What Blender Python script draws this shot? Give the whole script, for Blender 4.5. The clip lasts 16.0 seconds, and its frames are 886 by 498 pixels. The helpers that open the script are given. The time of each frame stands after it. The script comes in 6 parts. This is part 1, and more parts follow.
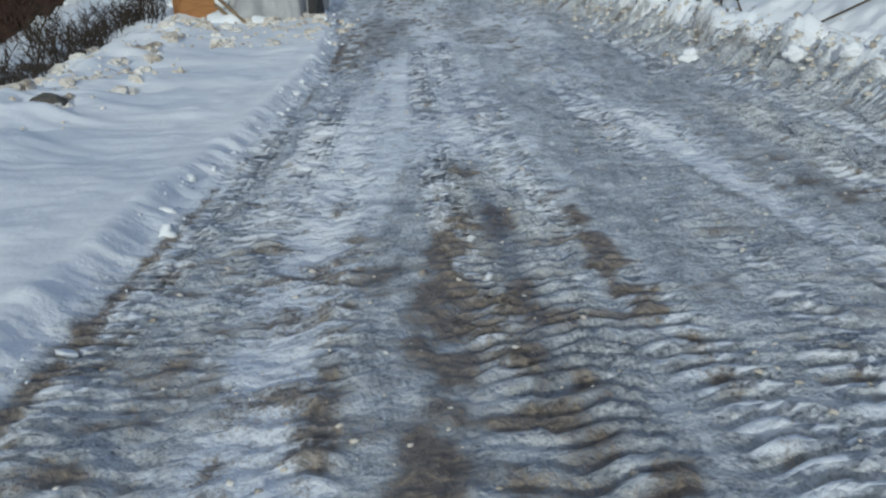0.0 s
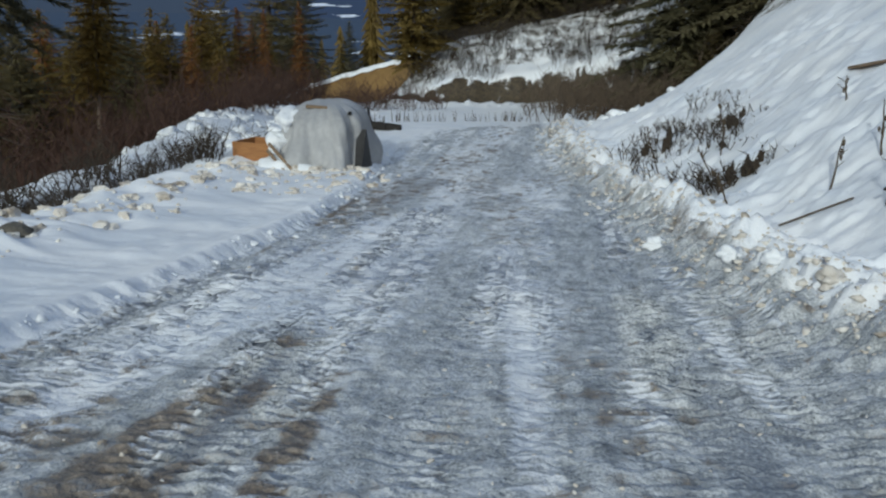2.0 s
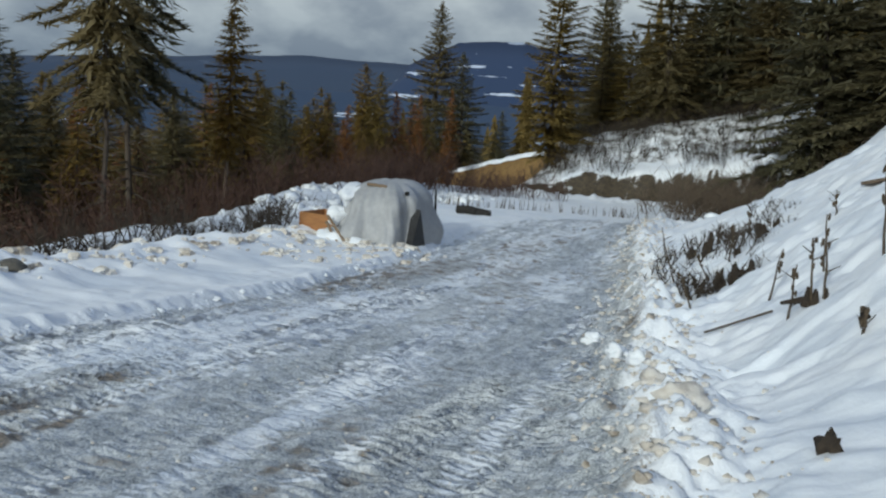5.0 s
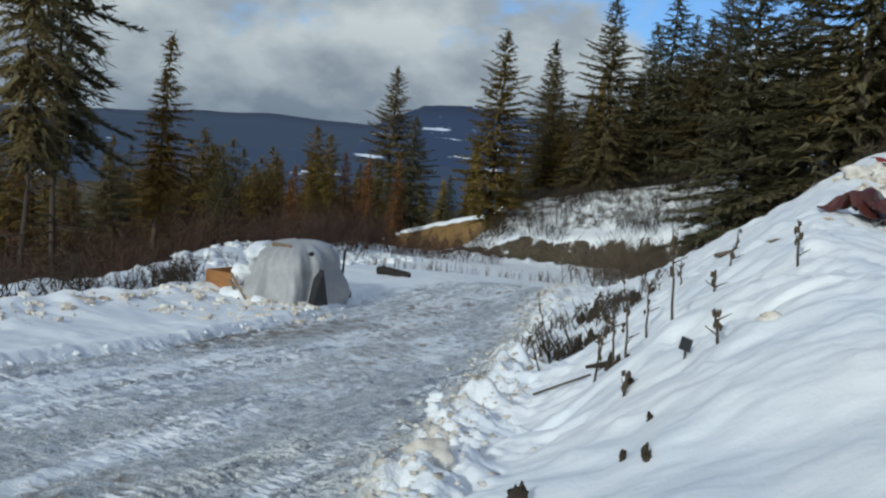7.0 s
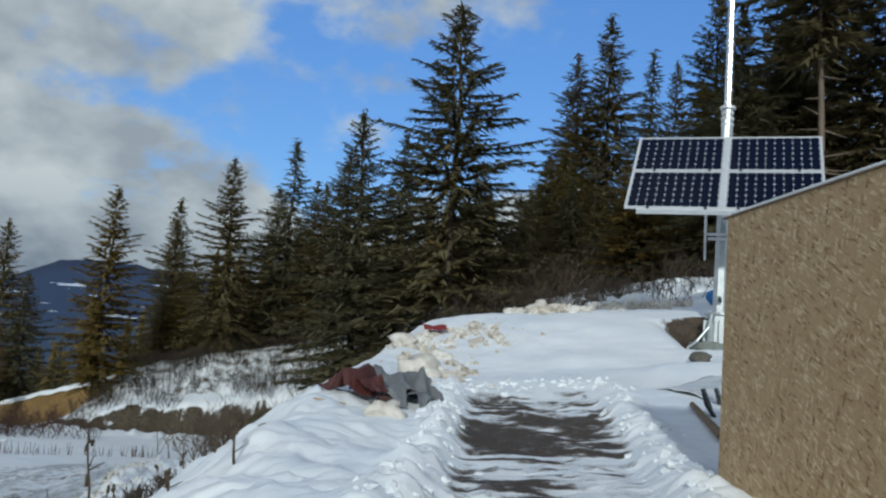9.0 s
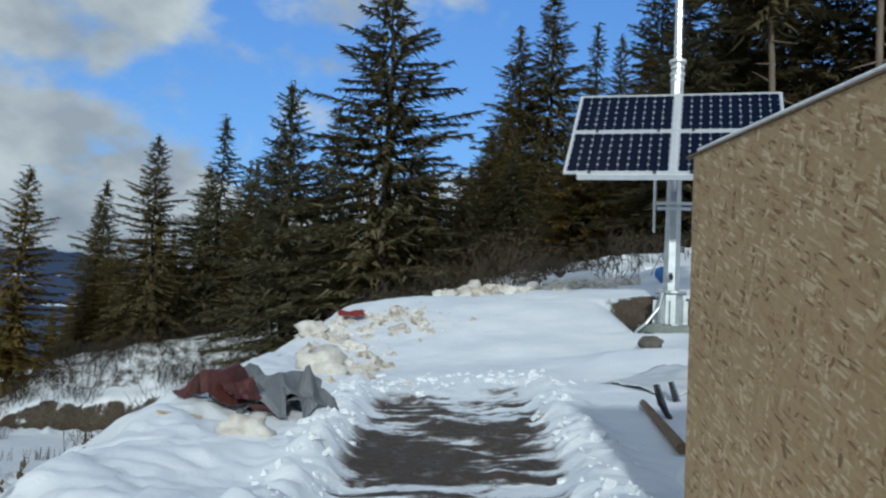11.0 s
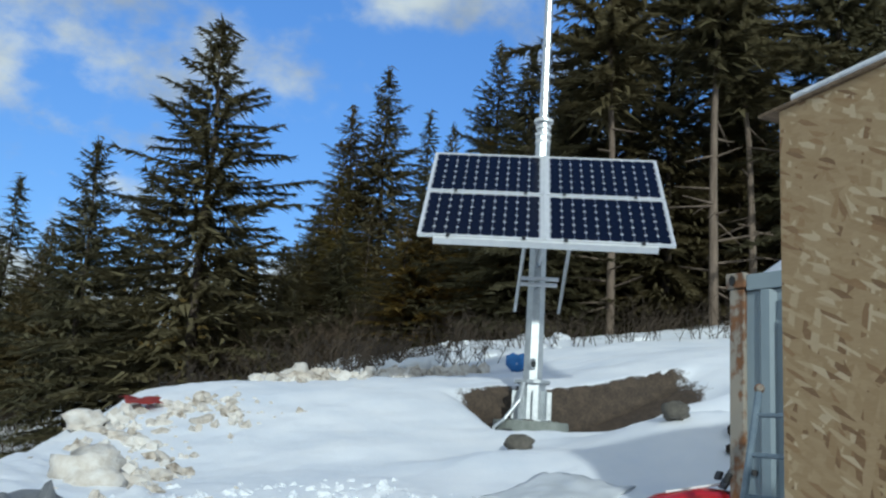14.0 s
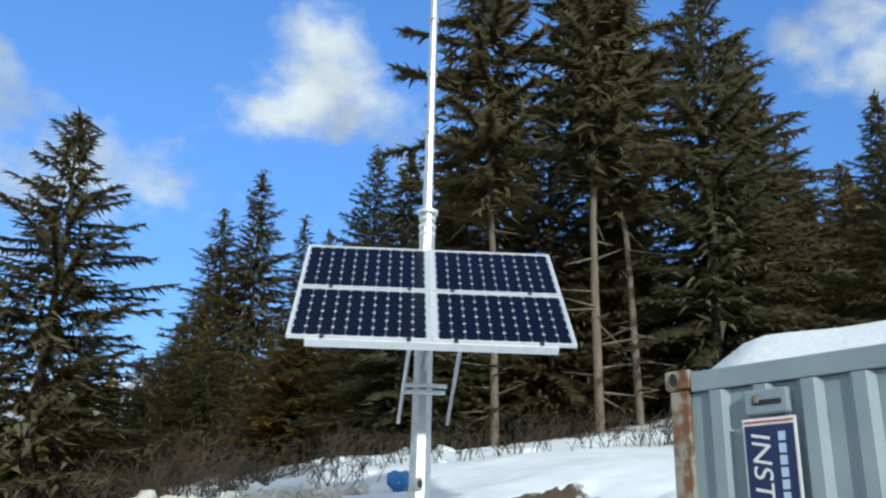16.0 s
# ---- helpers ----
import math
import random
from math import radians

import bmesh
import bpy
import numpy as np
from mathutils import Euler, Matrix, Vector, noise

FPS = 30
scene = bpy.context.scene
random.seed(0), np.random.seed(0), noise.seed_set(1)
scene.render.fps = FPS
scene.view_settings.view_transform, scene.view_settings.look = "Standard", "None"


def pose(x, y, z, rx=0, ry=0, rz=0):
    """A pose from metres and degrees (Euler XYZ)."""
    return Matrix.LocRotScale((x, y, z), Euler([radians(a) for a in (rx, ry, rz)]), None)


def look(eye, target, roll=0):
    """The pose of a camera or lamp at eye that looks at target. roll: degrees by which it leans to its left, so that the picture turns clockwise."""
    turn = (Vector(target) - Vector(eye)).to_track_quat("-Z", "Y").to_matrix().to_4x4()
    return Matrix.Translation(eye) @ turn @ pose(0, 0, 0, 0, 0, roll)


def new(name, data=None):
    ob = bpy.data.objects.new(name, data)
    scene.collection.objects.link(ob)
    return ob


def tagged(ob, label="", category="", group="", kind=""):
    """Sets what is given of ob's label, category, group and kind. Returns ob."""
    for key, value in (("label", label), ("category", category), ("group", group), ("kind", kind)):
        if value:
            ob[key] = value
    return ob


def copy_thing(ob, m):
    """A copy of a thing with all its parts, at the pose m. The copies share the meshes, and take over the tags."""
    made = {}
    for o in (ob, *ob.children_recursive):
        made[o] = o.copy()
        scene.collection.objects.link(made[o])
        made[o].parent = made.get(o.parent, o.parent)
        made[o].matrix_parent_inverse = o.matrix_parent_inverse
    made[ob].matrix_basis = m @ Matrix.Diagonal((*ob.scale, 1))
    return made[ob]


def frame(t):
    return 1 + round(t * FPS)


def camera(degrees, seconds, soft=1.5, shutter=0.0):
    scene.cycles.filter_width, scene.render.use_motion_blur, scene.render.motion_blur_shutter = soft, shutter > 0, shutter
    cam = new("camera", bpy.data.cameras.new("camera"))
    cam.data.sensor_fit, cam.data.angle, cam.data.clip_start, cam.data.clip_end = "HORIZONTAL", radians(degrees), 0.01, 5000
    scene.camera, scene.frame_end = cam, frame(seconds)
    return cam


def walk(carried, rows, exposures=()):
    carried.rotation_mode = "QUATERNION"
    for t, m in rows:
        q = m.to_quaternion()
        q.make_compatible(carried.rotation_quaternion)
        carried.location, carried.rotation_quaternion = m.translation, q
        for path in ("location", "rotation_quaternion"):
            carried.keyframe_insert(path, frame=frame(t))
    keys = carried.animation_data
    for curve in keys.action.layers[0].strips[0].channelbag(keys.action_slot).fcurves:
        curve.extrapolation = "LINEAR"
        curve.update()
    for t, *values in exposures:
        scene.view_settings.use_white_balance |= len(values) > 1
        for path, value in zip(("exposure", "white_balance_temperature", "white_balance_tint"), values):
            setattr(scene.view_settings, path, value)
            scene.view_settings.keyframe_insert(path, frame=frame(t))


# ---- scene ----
cam = camera(53.0, 16.0, soft=2.3)
PATH = [
    (0, (-0.057, -0.057, 1.348), (-0.029, 1.763, 0.518), -3.3),
    (0.5, (0.394, 0.063, 1.391), (0.364, 1.922, 0.655), -2.0),
    (1, (0.907, 0.157, 1.412), (0.827, 2.05, 0.771), 0.1),
    (1.5, (1.441, 0.123, 1.464), (1.279, 2.032, 0.891), 0.2),
    (2, (1.841, 0.081, 1.488), (1.601, 1.999, 0.975), 0.3),
    (2.5, (2.297, 0.06, 1.524), (1.971, 1.981, 1.072), 0.5),
    (3, (2.782, 0.065, 1.512), (2.38, 1.98, 1.1), 1.2),
    (5.5, (4.666, 0.216, 1.598), (3.991, 2.072, 1.285), 3.8),
    (6, (4.988, 0.187, 1.64), (4.268, 2.031, 1.354), 3.9),
    (6.5, (5.282, 0.21, 1.661), (4.576, 2.064, 1.406), 4.4),
    (7, (5.644, 0.205, 1.733), (5.093, 2.118, 1.54), 5.2),
    (7.5, (6.09, 0.349, 1.831), (5.755, 2.318, 1.731), 5.6),
    (8, (6.578, 0.624, 1.922), (6.456, 2.62, 1.944), 5.4),
    (8.5, (6.947, 0.904, 2.032), (7.006, 2.897, 2.187), 4.9),
    (9, (7.326, 1.165, 2.147), (7.503, 3.145, 2.367), 4.3),
    (9.5, (7.49, 1.684, 2.172), (7.731, 3.66, 2.369), 3.5),
    (9.7, (7.55, 1.892, 2.172), (7.797, 3.868, 2.356), 3.5),
    (11.8, (8.255, 3.897, 2.341), (8.616, 5.853, 2.55), 4.0),
    (12, (8.225, 4.007, 2.347), (8.614, 5.954, 2.591), 4.5),
    (12.5, (8.045, 4.164, 2.32), (8.51, 6.08, 2.655), 4.7),
    (13, (8.231, 4.705, 2.403), (8.735, 6.608, 2.755), 4.7),
    (13.5, (8.367, 5.441, 2.44), (8.946, 7.328, 2.757), 4.3),
    (14, (8.401, 5.824, 2.322), (9.063, 7.665, 2.733), 3.8),
    (14.2, (8.468, 6.045, 2.376), (9.15, 7.864, 2.852), 4.0),
    (14.5, (8.606, 6.362, 2.473), (9.318, 8.142, 3.042), 3.3),
    (15, (8.787, 6.819, 2.527), (9.565, 8.537, 3.193), 2.6),
    (15.5, (8.846, 7.041, 2.537), (9.696, 8.724, 3.203), 1.8),
    (16, (8.905, 7.144, 2.535), (9.784, 8.816, 3.195), 1.4),
]
walk(cam, [(t, look(eye, target, roll)) for t, eye, target, roll in PATH], exposures=[(0, -0.55, 6150, 0), (2.5, -0.46, 6200, 0), (6.5, -0.37, 6120, 0), (8.2, -0.50, 6100, 0), (12.5, -0.38, 5850, -2), (14.2, -0.24, 5900, -2), (16, 0.10, 6050, -1)])

# ---------------------------------------------------------------- world and light
SUN_FROM = Vector((-0.16, -1.0, 0.40)).normalized()
world = bpy.data.worlds.new("world")
scene.world = world
world.use_nodes = True


def build_sky(w):
    nt = w.node_tree
    nt.nodes.clear()
    N, L = nt.nodes.new, nt.links.new
    out, bg = N("ShaderNodeOutputWorld"), N("ShaderNodeBackground")
    sky = N("ShaderNodeTexSky")
    sky.sky_type, sky.sun_disc = "NISHITA", False
    sky.sun_elevation = math.asin(SUN_FROM.z)
    sky.sun_rotation = math.atan2(SUN_FROM.x, SUN_FROM.y)
    sky.altitude, sky.air_density, sky.dust_density, sky.ozone_density = 900, 1.0, 0.0, 1.0
    co = N("ShaderNodeTexCoord")
    sep = N("ShaderNodeSeparateXYZ")
    L(co.outputs["Generated"], sep.inputs[0])
    # clouds lie on a level sheet: the direction is divided by its height
    up = N("ShaderNodeMath"); up.operation = "MAXIMUM"; up.inputs[1].default_value = 0.02
    L(sep.outputs["Z"], up.inputs[0])
    lift = N("ShaderNodeMath"); lift.operation = "ADD"; lift.inputs[1].default_value = 0.60
    L(up.outputs[0], lift.inputs[0])
    div = N("ShaderNodeVectorMath"); div.operation = "DIVIDE"
    comb = N("ShaderNodeCombineXYZ")
    for k in range(3):
        L(lift.outputs[0], comb.inputs[k])
    L(co.outputs["Generated"], div.inputs[0]); L(comb.outputs[0], div.inputs[1])
    big = N("ShaderNodeTexNoise"); big.inputs["Scale"].default_value = 4.4; big.inputs["Detail"].default_value = 8; big.inputs["Roughness"].default_value = 0.55
    shift = N("ShaderNodeVectorMath"); shift.operation = "ADD"; shift.inputs[1].default_value = (3.1, 0.7, 0.0)
    L(div.outputs[0], shift.inputs[0]); L(shift.outputs[0], big.inputs["Vector"])
    # more cover low over the valley
    low = N("ShaderNodeMapRange"); low.inputs["From Min"].default_value = 0.05; low.inputs["From Max"].default_value = 0.25
    low.inputs["To Min"].default_value = 0.15; low.inputs["To Max"].default_value = 0.0
    L(sep.outputs["Z"], low.inputs["Value"])
    west = N("ShaderNodeMapRange"); west.inputs["From Min"].default_value = -0.60; west.inputs["From Max"].default_value = 0.25
    west.inputs["To Min"].default_value = 0.20; west.inputs["To Max"].default_value = 0.0
    L(sep.outputs["X"], west.inputs["Value"])
    s1 = N("ShaderNodeMath"); s1.operation = "ADD"; L(big.outputs["Fac"], s1.inputs[0]); L(low.outputs[0], s1.inputs[1])
    # unseen cloud added to the south, which whitens the fill light
    south = N("ShaderNodeMapRange"); south.inputs["From Min"].default_value = -0.35; south.inputs["From Max"].default_value = 0.30
    south.inputs["To Min"].default_value = 0.24; south.inputs["To Max"].default_value = 0.0
    L(sep.outputs["Y"], south.inputs["Value"])
    s0 = N("ShaderNodeMath"); s0.operation = "ADD"; L(s1.outputs[0], s0.inputs[0]); L(south.outputs[0], s0.inputs[1])
    s2 = N("ShaderNodeMath"); s2.operation = "ADD"; L(s0.outputs[0], s2.inputs[0]); L(west.outputs[0], s2.inputs[1])
    cover = N("ShaderNodeMapRange"); cover.interpolation_type = "SMOOTHSTEP"
    cover.inputs["From Min"].default_value = 0.53; cover.inputs["From Max"].default_value = 0.68
    L(s2.outputs[0], cover.inputs["Value"])
    # bright tops and grey undersides
    sm = N("ShaderNodeTexNoise"); sm.inputs["Scale"].default_value = 7.0; sm.inputs["Detail"].default_value = 7
    L(shift.outputs[0], sm.inputs["Vector"])
    ramp = N("ShaderNodeValToRGB")
    ramp.color_ramp.elements[0].position, ramp.color_ramp.elements[0].color = 0.38, (2.7, 2.9, 3.3, 1)
    ramp.color_ramp.elements[1].position, ramp.color_ramp.elements[1].color = 0.62, (4.7, 4.8, 4.95, 1)
    L(sm.outputs["Fac"], ramp.inputs["Fac"])
    # the sheet greys towards its base over the far hills
    base = N("ShaderNodeValToRGB")
    base.color_ramp.elements[0].position, base.color_ramp.elements[0].color = 0.02, (0.55, 0.61, 0.70, 1)
    base.color_ramp.elements[1].position, base.color_ramp.elements[1].color = 0.15, (1.12, 1.12, 1.12, 1)
    L(sep.outputs["Z"], base.inputs["Fac"])
    cloud = N("ShaderNodeMixRGB"); cloud.blend_type = "MULTIPLY"; cloud.inputs["Fac"].default_value = 1.0
    L(ramp.outputs["Color"], cloud.inputs["Color1"]); L(base.outputs["Color"], cloud.inputs["Color2"])
    deep = N("ShaderNodeMixRGB"); deep.blend_type = "MULTIPLY"; deep.inputs["Fac"].default_value = 1.0
    grade = N("ShaderNodeValToRGB")
    grade.color_ramp.elements[0].position, grade.color_ramp.elements[0].color = 0.0, (0.46, 0.55, 0.72, 1)
    grade.color_ramp.elements[1].position, grade.color_ramp.elements[1].color = 0.55, (0.80, 1.10, 1.62, 1)
    L(sep.outputs["Z"], grade.inputs["Fac"])
    L(grade.outputs["Color"], deep.inputs["Color2"])
    L(sky.outputs[0], deep.inputs["Color1"])
    mix = N("ShaderNodeMixRGB")
    L(cover.outputs[0], mix.inputs["Fac"]); L(deep.outputs[0], mix.inputs["Color1"]); L(cloud.outputs[0], mix.inputs["Color2"])
    L(mix.outputs[0], bg.inputs["Color"])
    bg.inputs["Strength"].default_value = 0.15
    L(bg.outputs[0], out.inputs["Surface"])


build_sky(world)
sun = new("sun", bpy.data.lights.new("sun", "SUN"))
sun.data.energy, sun.data.angle, sun.data.color = 2.7, radians(2.5), (1.0, 0.965, 0.91)
sun.matrix_world = look(SUN_FROM * 60, (0, 0, 0))


# ---------------------------------------------------------------- materials
class Mat:
    """A small builder of node materials."""

    def __init__(self, name, rough=0.7, metal=0.0):
        self.m = bpy.data.materials.new(name)
        self.m.use_nodes = True
        self.nt = self.m.node_tree
        self.b = self.nt.nodes["Principled BSDF"]
        self.b.inputs["Roughness"].default_value = rough
        self.b.inputs["Metallic"].default_value = metal
        self.co = self.nt.nodes.new("ShaderNodeTexCoord")

    def node(self, kind, **sets):
        n = self.nt.nodes.new(kind)
        for k, v in sets.items():
            n.inputs[k.replace("_", " ")].default_value = v
        return n

    def link(self, a, b):
        self.nt.links.new(a, b)

    def noise(self, scale, detail=4, stretch=None, rough=0.55, where="Object"):
        n = self.node("ShaderNodeTexNoise", Scale=scale, Detail=detail, Roughness=rough)
        src = self.co.outputs[where]
        if stretch:
            mp = self.node("ShaderNodeMapping", Scale=stretch)
            self.link(src, mp.inputs["Vector"])
            src = mp.outputs[0]
        self.link(src, n.inputs["Vector"])
        return n.outputs["Fac"]

    def ramp(self, fac, stops):
        r = self.nt.nodes.new("ShaderNodeValToRGB")
        el = r.color_ramp.elements
        while len(el) < len(stops):
            el.new(0.5)
        for e, (p, c) in zip(el, stops):
            e.position, e.color = p, (*c, 1)
        self.link(fac, r.inputs["Fac"])
        return r.outputs["Color"]

    def math(self, op, a, b=None, clamp=False):
        n = self.nt.nodes.new("ShaderNodeMath")
        n.operation, n.use_clamp = op, clamp
        for k, v in enumerate((a, b)):
            if v is None:
                continue
            if isinstance(v, (int, float)):
                n.inputs[k].default_value = v
            else:
                self.link(v, n.inputs[k])
        return n.outputs[0]

    def mix(self, fac, a, b, mode="MIX"):
        n = self.nt.nodes.new("ShaderNodeMixRGB")
        n.blend_type = mode
        for key, v in (("Fac", fac), ("Color1", a), ("Color2", b)):
            if isinstance(v, (int, float)):
                n.inputs[key].default_value = v
            elif isinstance(v, tuple):
                n.inputs[key].default_value = (*v, 1)
            else:
                self.link(v, n.inputs[key])
        return n.outputs[0]

    def attr(self, name):
        n = self.nt.nodes.new("ShaderNodeAttribute")
        n.attribute_name = name
        return n.outputs["Fac"]

    def random(self):
        return self.nt.nodes.new("ShaderNodeObjectInfo").outputs["Random"]

    def color(self, c):
        if isinstance(c, tuple):
            self.b.inputs["Base Color"].default_value = (*c, 1)
        else:
            self.link(c, self.b.inputs["Base Color"])
        return self

    def rough(self, r):
        self.link(r, self.b.inputs["Roughness"])
        return self

    def bump(self, height, strength=0.4, dist=0.02):
        n = self.node("ShaderNodeBump", Strength=strength, Distance=dist)
        self.link(height, n.inputs["Height"])
        self.link(n.outputs[0], self.b.inputs["Normal"])
        return self


def simple(name, dark, light, scale=6, rough=0.7, metal=0.0, bump=0.3, dist=0.01, stretch=None, detail=5):
    """A surface of two tones with grain and relief."""
    m = Mat(name, rough, metal)
    n = m.noise(scale, detail, stretch)
    fine = m.noise(scale * 7, 3, stretch)
    m.color(m.mix(0.35, m.ramp(n, [(0.3, dark), (0.7, light)]), m.ramp(fine, [(0.3, dark), (0.7, light)])))
    m.bump(fine, bump, dist)
    return m.m


def ground_material():
    m = Mat("snowy_ground", 0.6)
    ice, dirt_shade, soil, brush = (m.attr(k) for k in ("ice", "dirt_shade", "soil", "brush"))
    wet = m.attr("wet")
    fine, mid, big = m.noise(26, 6), m.noise(6, 6), m.noise(0.9, 5)
    streak = m.noise(5, 6, (2.2, 0.5, 1.0))
    snow = m.ramp(big, [(0.3, (0.72, 0.76, 0.82)), (0.7, (0.86, 0.87, 0.89))])
    grain = m.noise(62, 4)
    icy = m.ramp(m.mix(0.4, m.mix(0.5, mid, streak), grain), [(0.36, (0.12, 0.13, 0.145)), (0.45, (0.31, 0.33, 0.35)), (0.56, (0.66, 0.68, 0.70))])
    grit = m.ramp(fine, [(0.30, (0.035, 0.027, 0.02)), (0.55, (0.16, 0.115, 0.075)), (0.72, (0.34, 0.27, 0.19))])
    # each cover is broken up by grain at its border
    def edge(a, n, lo=0.35, hi=0.65):
        r = m.node("ShaderNodeMapRange")
        r.interpolation_type = "SMOOTHSTEP"
        r.inputs["From Min"].default_value, r.inputs["From Max"].default_value = lo, hi
        m.link(m.math("ADD", a, m.math("MULTIPLY", m.math("SUBTRACT", n, 0.5), 1.3)), r.inputs["Value"])
        return r.outputs[0]
    c = m.mix(edge(ice, mid), snow, icy)
    glaze = m.ramp(m.mix(0.5, streak, grain), [(0.35, (0.055, 0.065, 0.085)), (0.52, (0.16, 0.18, 0.215)), (0.68, (0.50, 0.53, 0.57))])
    c = m.mix(edge(wet, m.mix(0.5, mid, streak), 0.35, 0.75), c, glaze)
    stain = edge(dirt_shade, m.mix(0.45, grain, m.mix(0.5, fine, streak)), 0.36, 0.78)
    c = m.mix(m.math("MULTIPLY", stain, 0.85), c, grit)
    earth = m.ramp(m.mix(0.5, mid, fine), [(0.3, (0.022, 0.015, 0.010)), (0.5, (0.060, 0.042, 0.027)), (0.75, (0.12, 0.088, 0.058))])
    c = m.mix(edge(soil, m.mix(0.4, mid, fine), 0.38, 0.66), c, earth)
    scrub = m.ramp(mid, [(0.3, (0.028, 0.022, 0.014)), (0.7, (0.085, 0.062, 0.035))])
    c = m.mix(edge(brush, m.mix(0.5, m.noise(1.6, 6), fine), 0.45, 0.56), c, scrub)
    m.color(c)
    r = m.node("ShaderNodeMapRange")
    m.link(edge(ice, streak), r.inputs["Value"])
    r.inputs["To Min"].default_value, r.inputs["To Max"].default_value = 0.75, 0.42
    m.rough(r.outputs[0])
    h = m.math("ADD", m.math("MULTIPLY", mid, 0.6), m.math("MULTIPLY", fine, 0.4))
    amount = m.math("MULTIPLY", h, m.math("ADD", m.math("MULTIPLY", m.math("ADD", ice, dirt_shade, True), 0.9), 0.22))
    m.bump(amount, 0.9, 0.06)
    m.b.inputs["Subsurface Weight"].default_value = 0.0
    return m.m


def foliage(name, dark, light, spread=0.35):
    m = Mat(name, 0.65)
    n = m.noise(1.1, 3)
    isl = m.nt.nodes.new("ShaderNodeNewGeometry").outputs["Random Per Island"]
    base = m.ramp(m.mix(0.5, n, isl), [(0.25, dark), (0.75, light)])
    warm = tuple(v * k for v, k in zip(light, (1.5, 1.05, 0.6)))
    m.color(m.mix(m.math("MULTIPLY", m.random(), spread), base, warm))
    m.b.inputs["Specular IOR Level"].default_value = 0.25
    # needles let some light through
    thin = m.nt.nodes.new("ShaderNodeBsdfTranslucent")
    both = m.nt.nodes.new("ShaderNodeMixShader")
    both.inputs["Fac"].default_value = 0.45
    m.link(m.b.inputs["Base Color"].links[0].from_socket, thin.inputs["Color"])
    m.link(m.b.outputs[0], both.inputs[1])
    m.link(thin.outputs[0], both.inputs[2])
    m.link(both.outputs[0], m.nt.nodes["Material Output"].inputs["Surface"])
    return m.m


GROUND = ground_material()
SNOW = simple("fresh_snow", (0.74, 0.78, 0.83), (0.88, 0.89, 0.90), 3, 0.7, 0, 0.35, 0.03)
def clod_material():
    m = Mat("dirty_snow", 0.75)
    isl = m.nt.nodes.new("ShaderNodeNewGeometry").outputs["Random Per Island"]
    n = m.noise(9, 5)
    f = m.math("ADD", m.math("MULTIPLY", n, 0.8), m.math("MULTIPLY", m.math("SUBTRACT", isl, 0.5), 0.28))
    m.color(m.ramp(f, [(0.14, (0.22, 0.175, 0.13)), (0.31, (0.57, 0.515, 0.445)), (0.62, (0.78, 0.755, 0.71))]))
    m.bump(m.noise(40, 4), 0.6, 0.02)
    return m.m


CLOD = clod_material()
BARK = simple("bark", (0.030, 0.023, 0.018), (0.11, 0.085, 0.065), 3, 0.9, 0, 0.8, 0.03, (3, 3, 0.5))
PALE_BARK = simple("pale_bark", (0.10, 0.075, 0.055), (0.27, 0.21, 0.16), 4, 0.9, 0, 0.8, 0.03, (3, 3, 0.5))
FIR = foliage("fir_needles", (0.096, 0.092, 0.056), (0.196, 0.182, 0.104))
PINE = foliage("pine_needles", (0.110, 0.090, 0.032), (0.260, 0.200, 0.066))
LARCH = foliage("rusty_needles", (0.17, 0.078, 0.028), (0.38, 0.19, 0.07), 0.2)
TWIG = simple("twigs", (0.022, 0.016, 0.011), (0.075, 0.054, 0.034), 5, 0.9)
RED_TWIG = simple("red_twigs", (0.044, 0.022, 0.014), (0.100, 0.050, 0.031), 5, 0.9)
BROWN_TWIG = simple("brown_twigs", (0.060, 0.043, 0.028), (0.150, 0.108, 0.070), 5, 0.9)
STALK = simple("dry_stalk", (0.03, 0.022, 0.014), (0.11, 0.08, 0.05), 20, 0.9)


# ---------------------------------------------------------------- mesh helpers
def mesh_from(name, verts, faces, material, smooth=False):
    me = bpy.data.meshes.new(name)
    me.from_pydata([tuple(map(float, v)) for v in verts], [], faces)
    me.materials.append(material)
    if smooth:
        me.shade_smooth()
    me.update()
    return me


def part(name, bm, material, parent=None, label="", smooth=False):
    """Links a bmesh as one mesh object under a thing or a part."""
    me = bpy.data.meshes.new(name)
    bm.normal_update()
    bm.to_mesh(me)
    bm.free()
    me.materials.append(material)
    if smooth:
        me.shade_smooth()
    ob = new(name, me)
    ob.parent = parent
    return tagged(ob, label)


def thing(name, place, label, category, group="", turn=0.0, kind="", tilt=(0, 0)):
    """An empty at the base of a thing."""
    ob = new(name)
    ob.empty_display_size = 0.1
    ob.matrix_basis = pose(*place, tilt[0], tilt[1], turn)
    return tagged(ob, label, category, group, kind)


def box(bm, size, at=(0, 0, 0), turn=(0, 0, 0), bevel=0.0):
    """A box with its centre at the place given."""
    r = bmesh.ops.create_cube(bm, size=1.0, matrix=pose(*at, *turn) @ Matrix.Diagonal((*size, 1)))
    if bevel:
        es = {e for v in r["verts"] for e in v.link_edges}
        bmesh.ops.bevel(bm, geom=list(es), offset=bevel, segments=2, profile=0.5, affect="EDGES")
    return bm


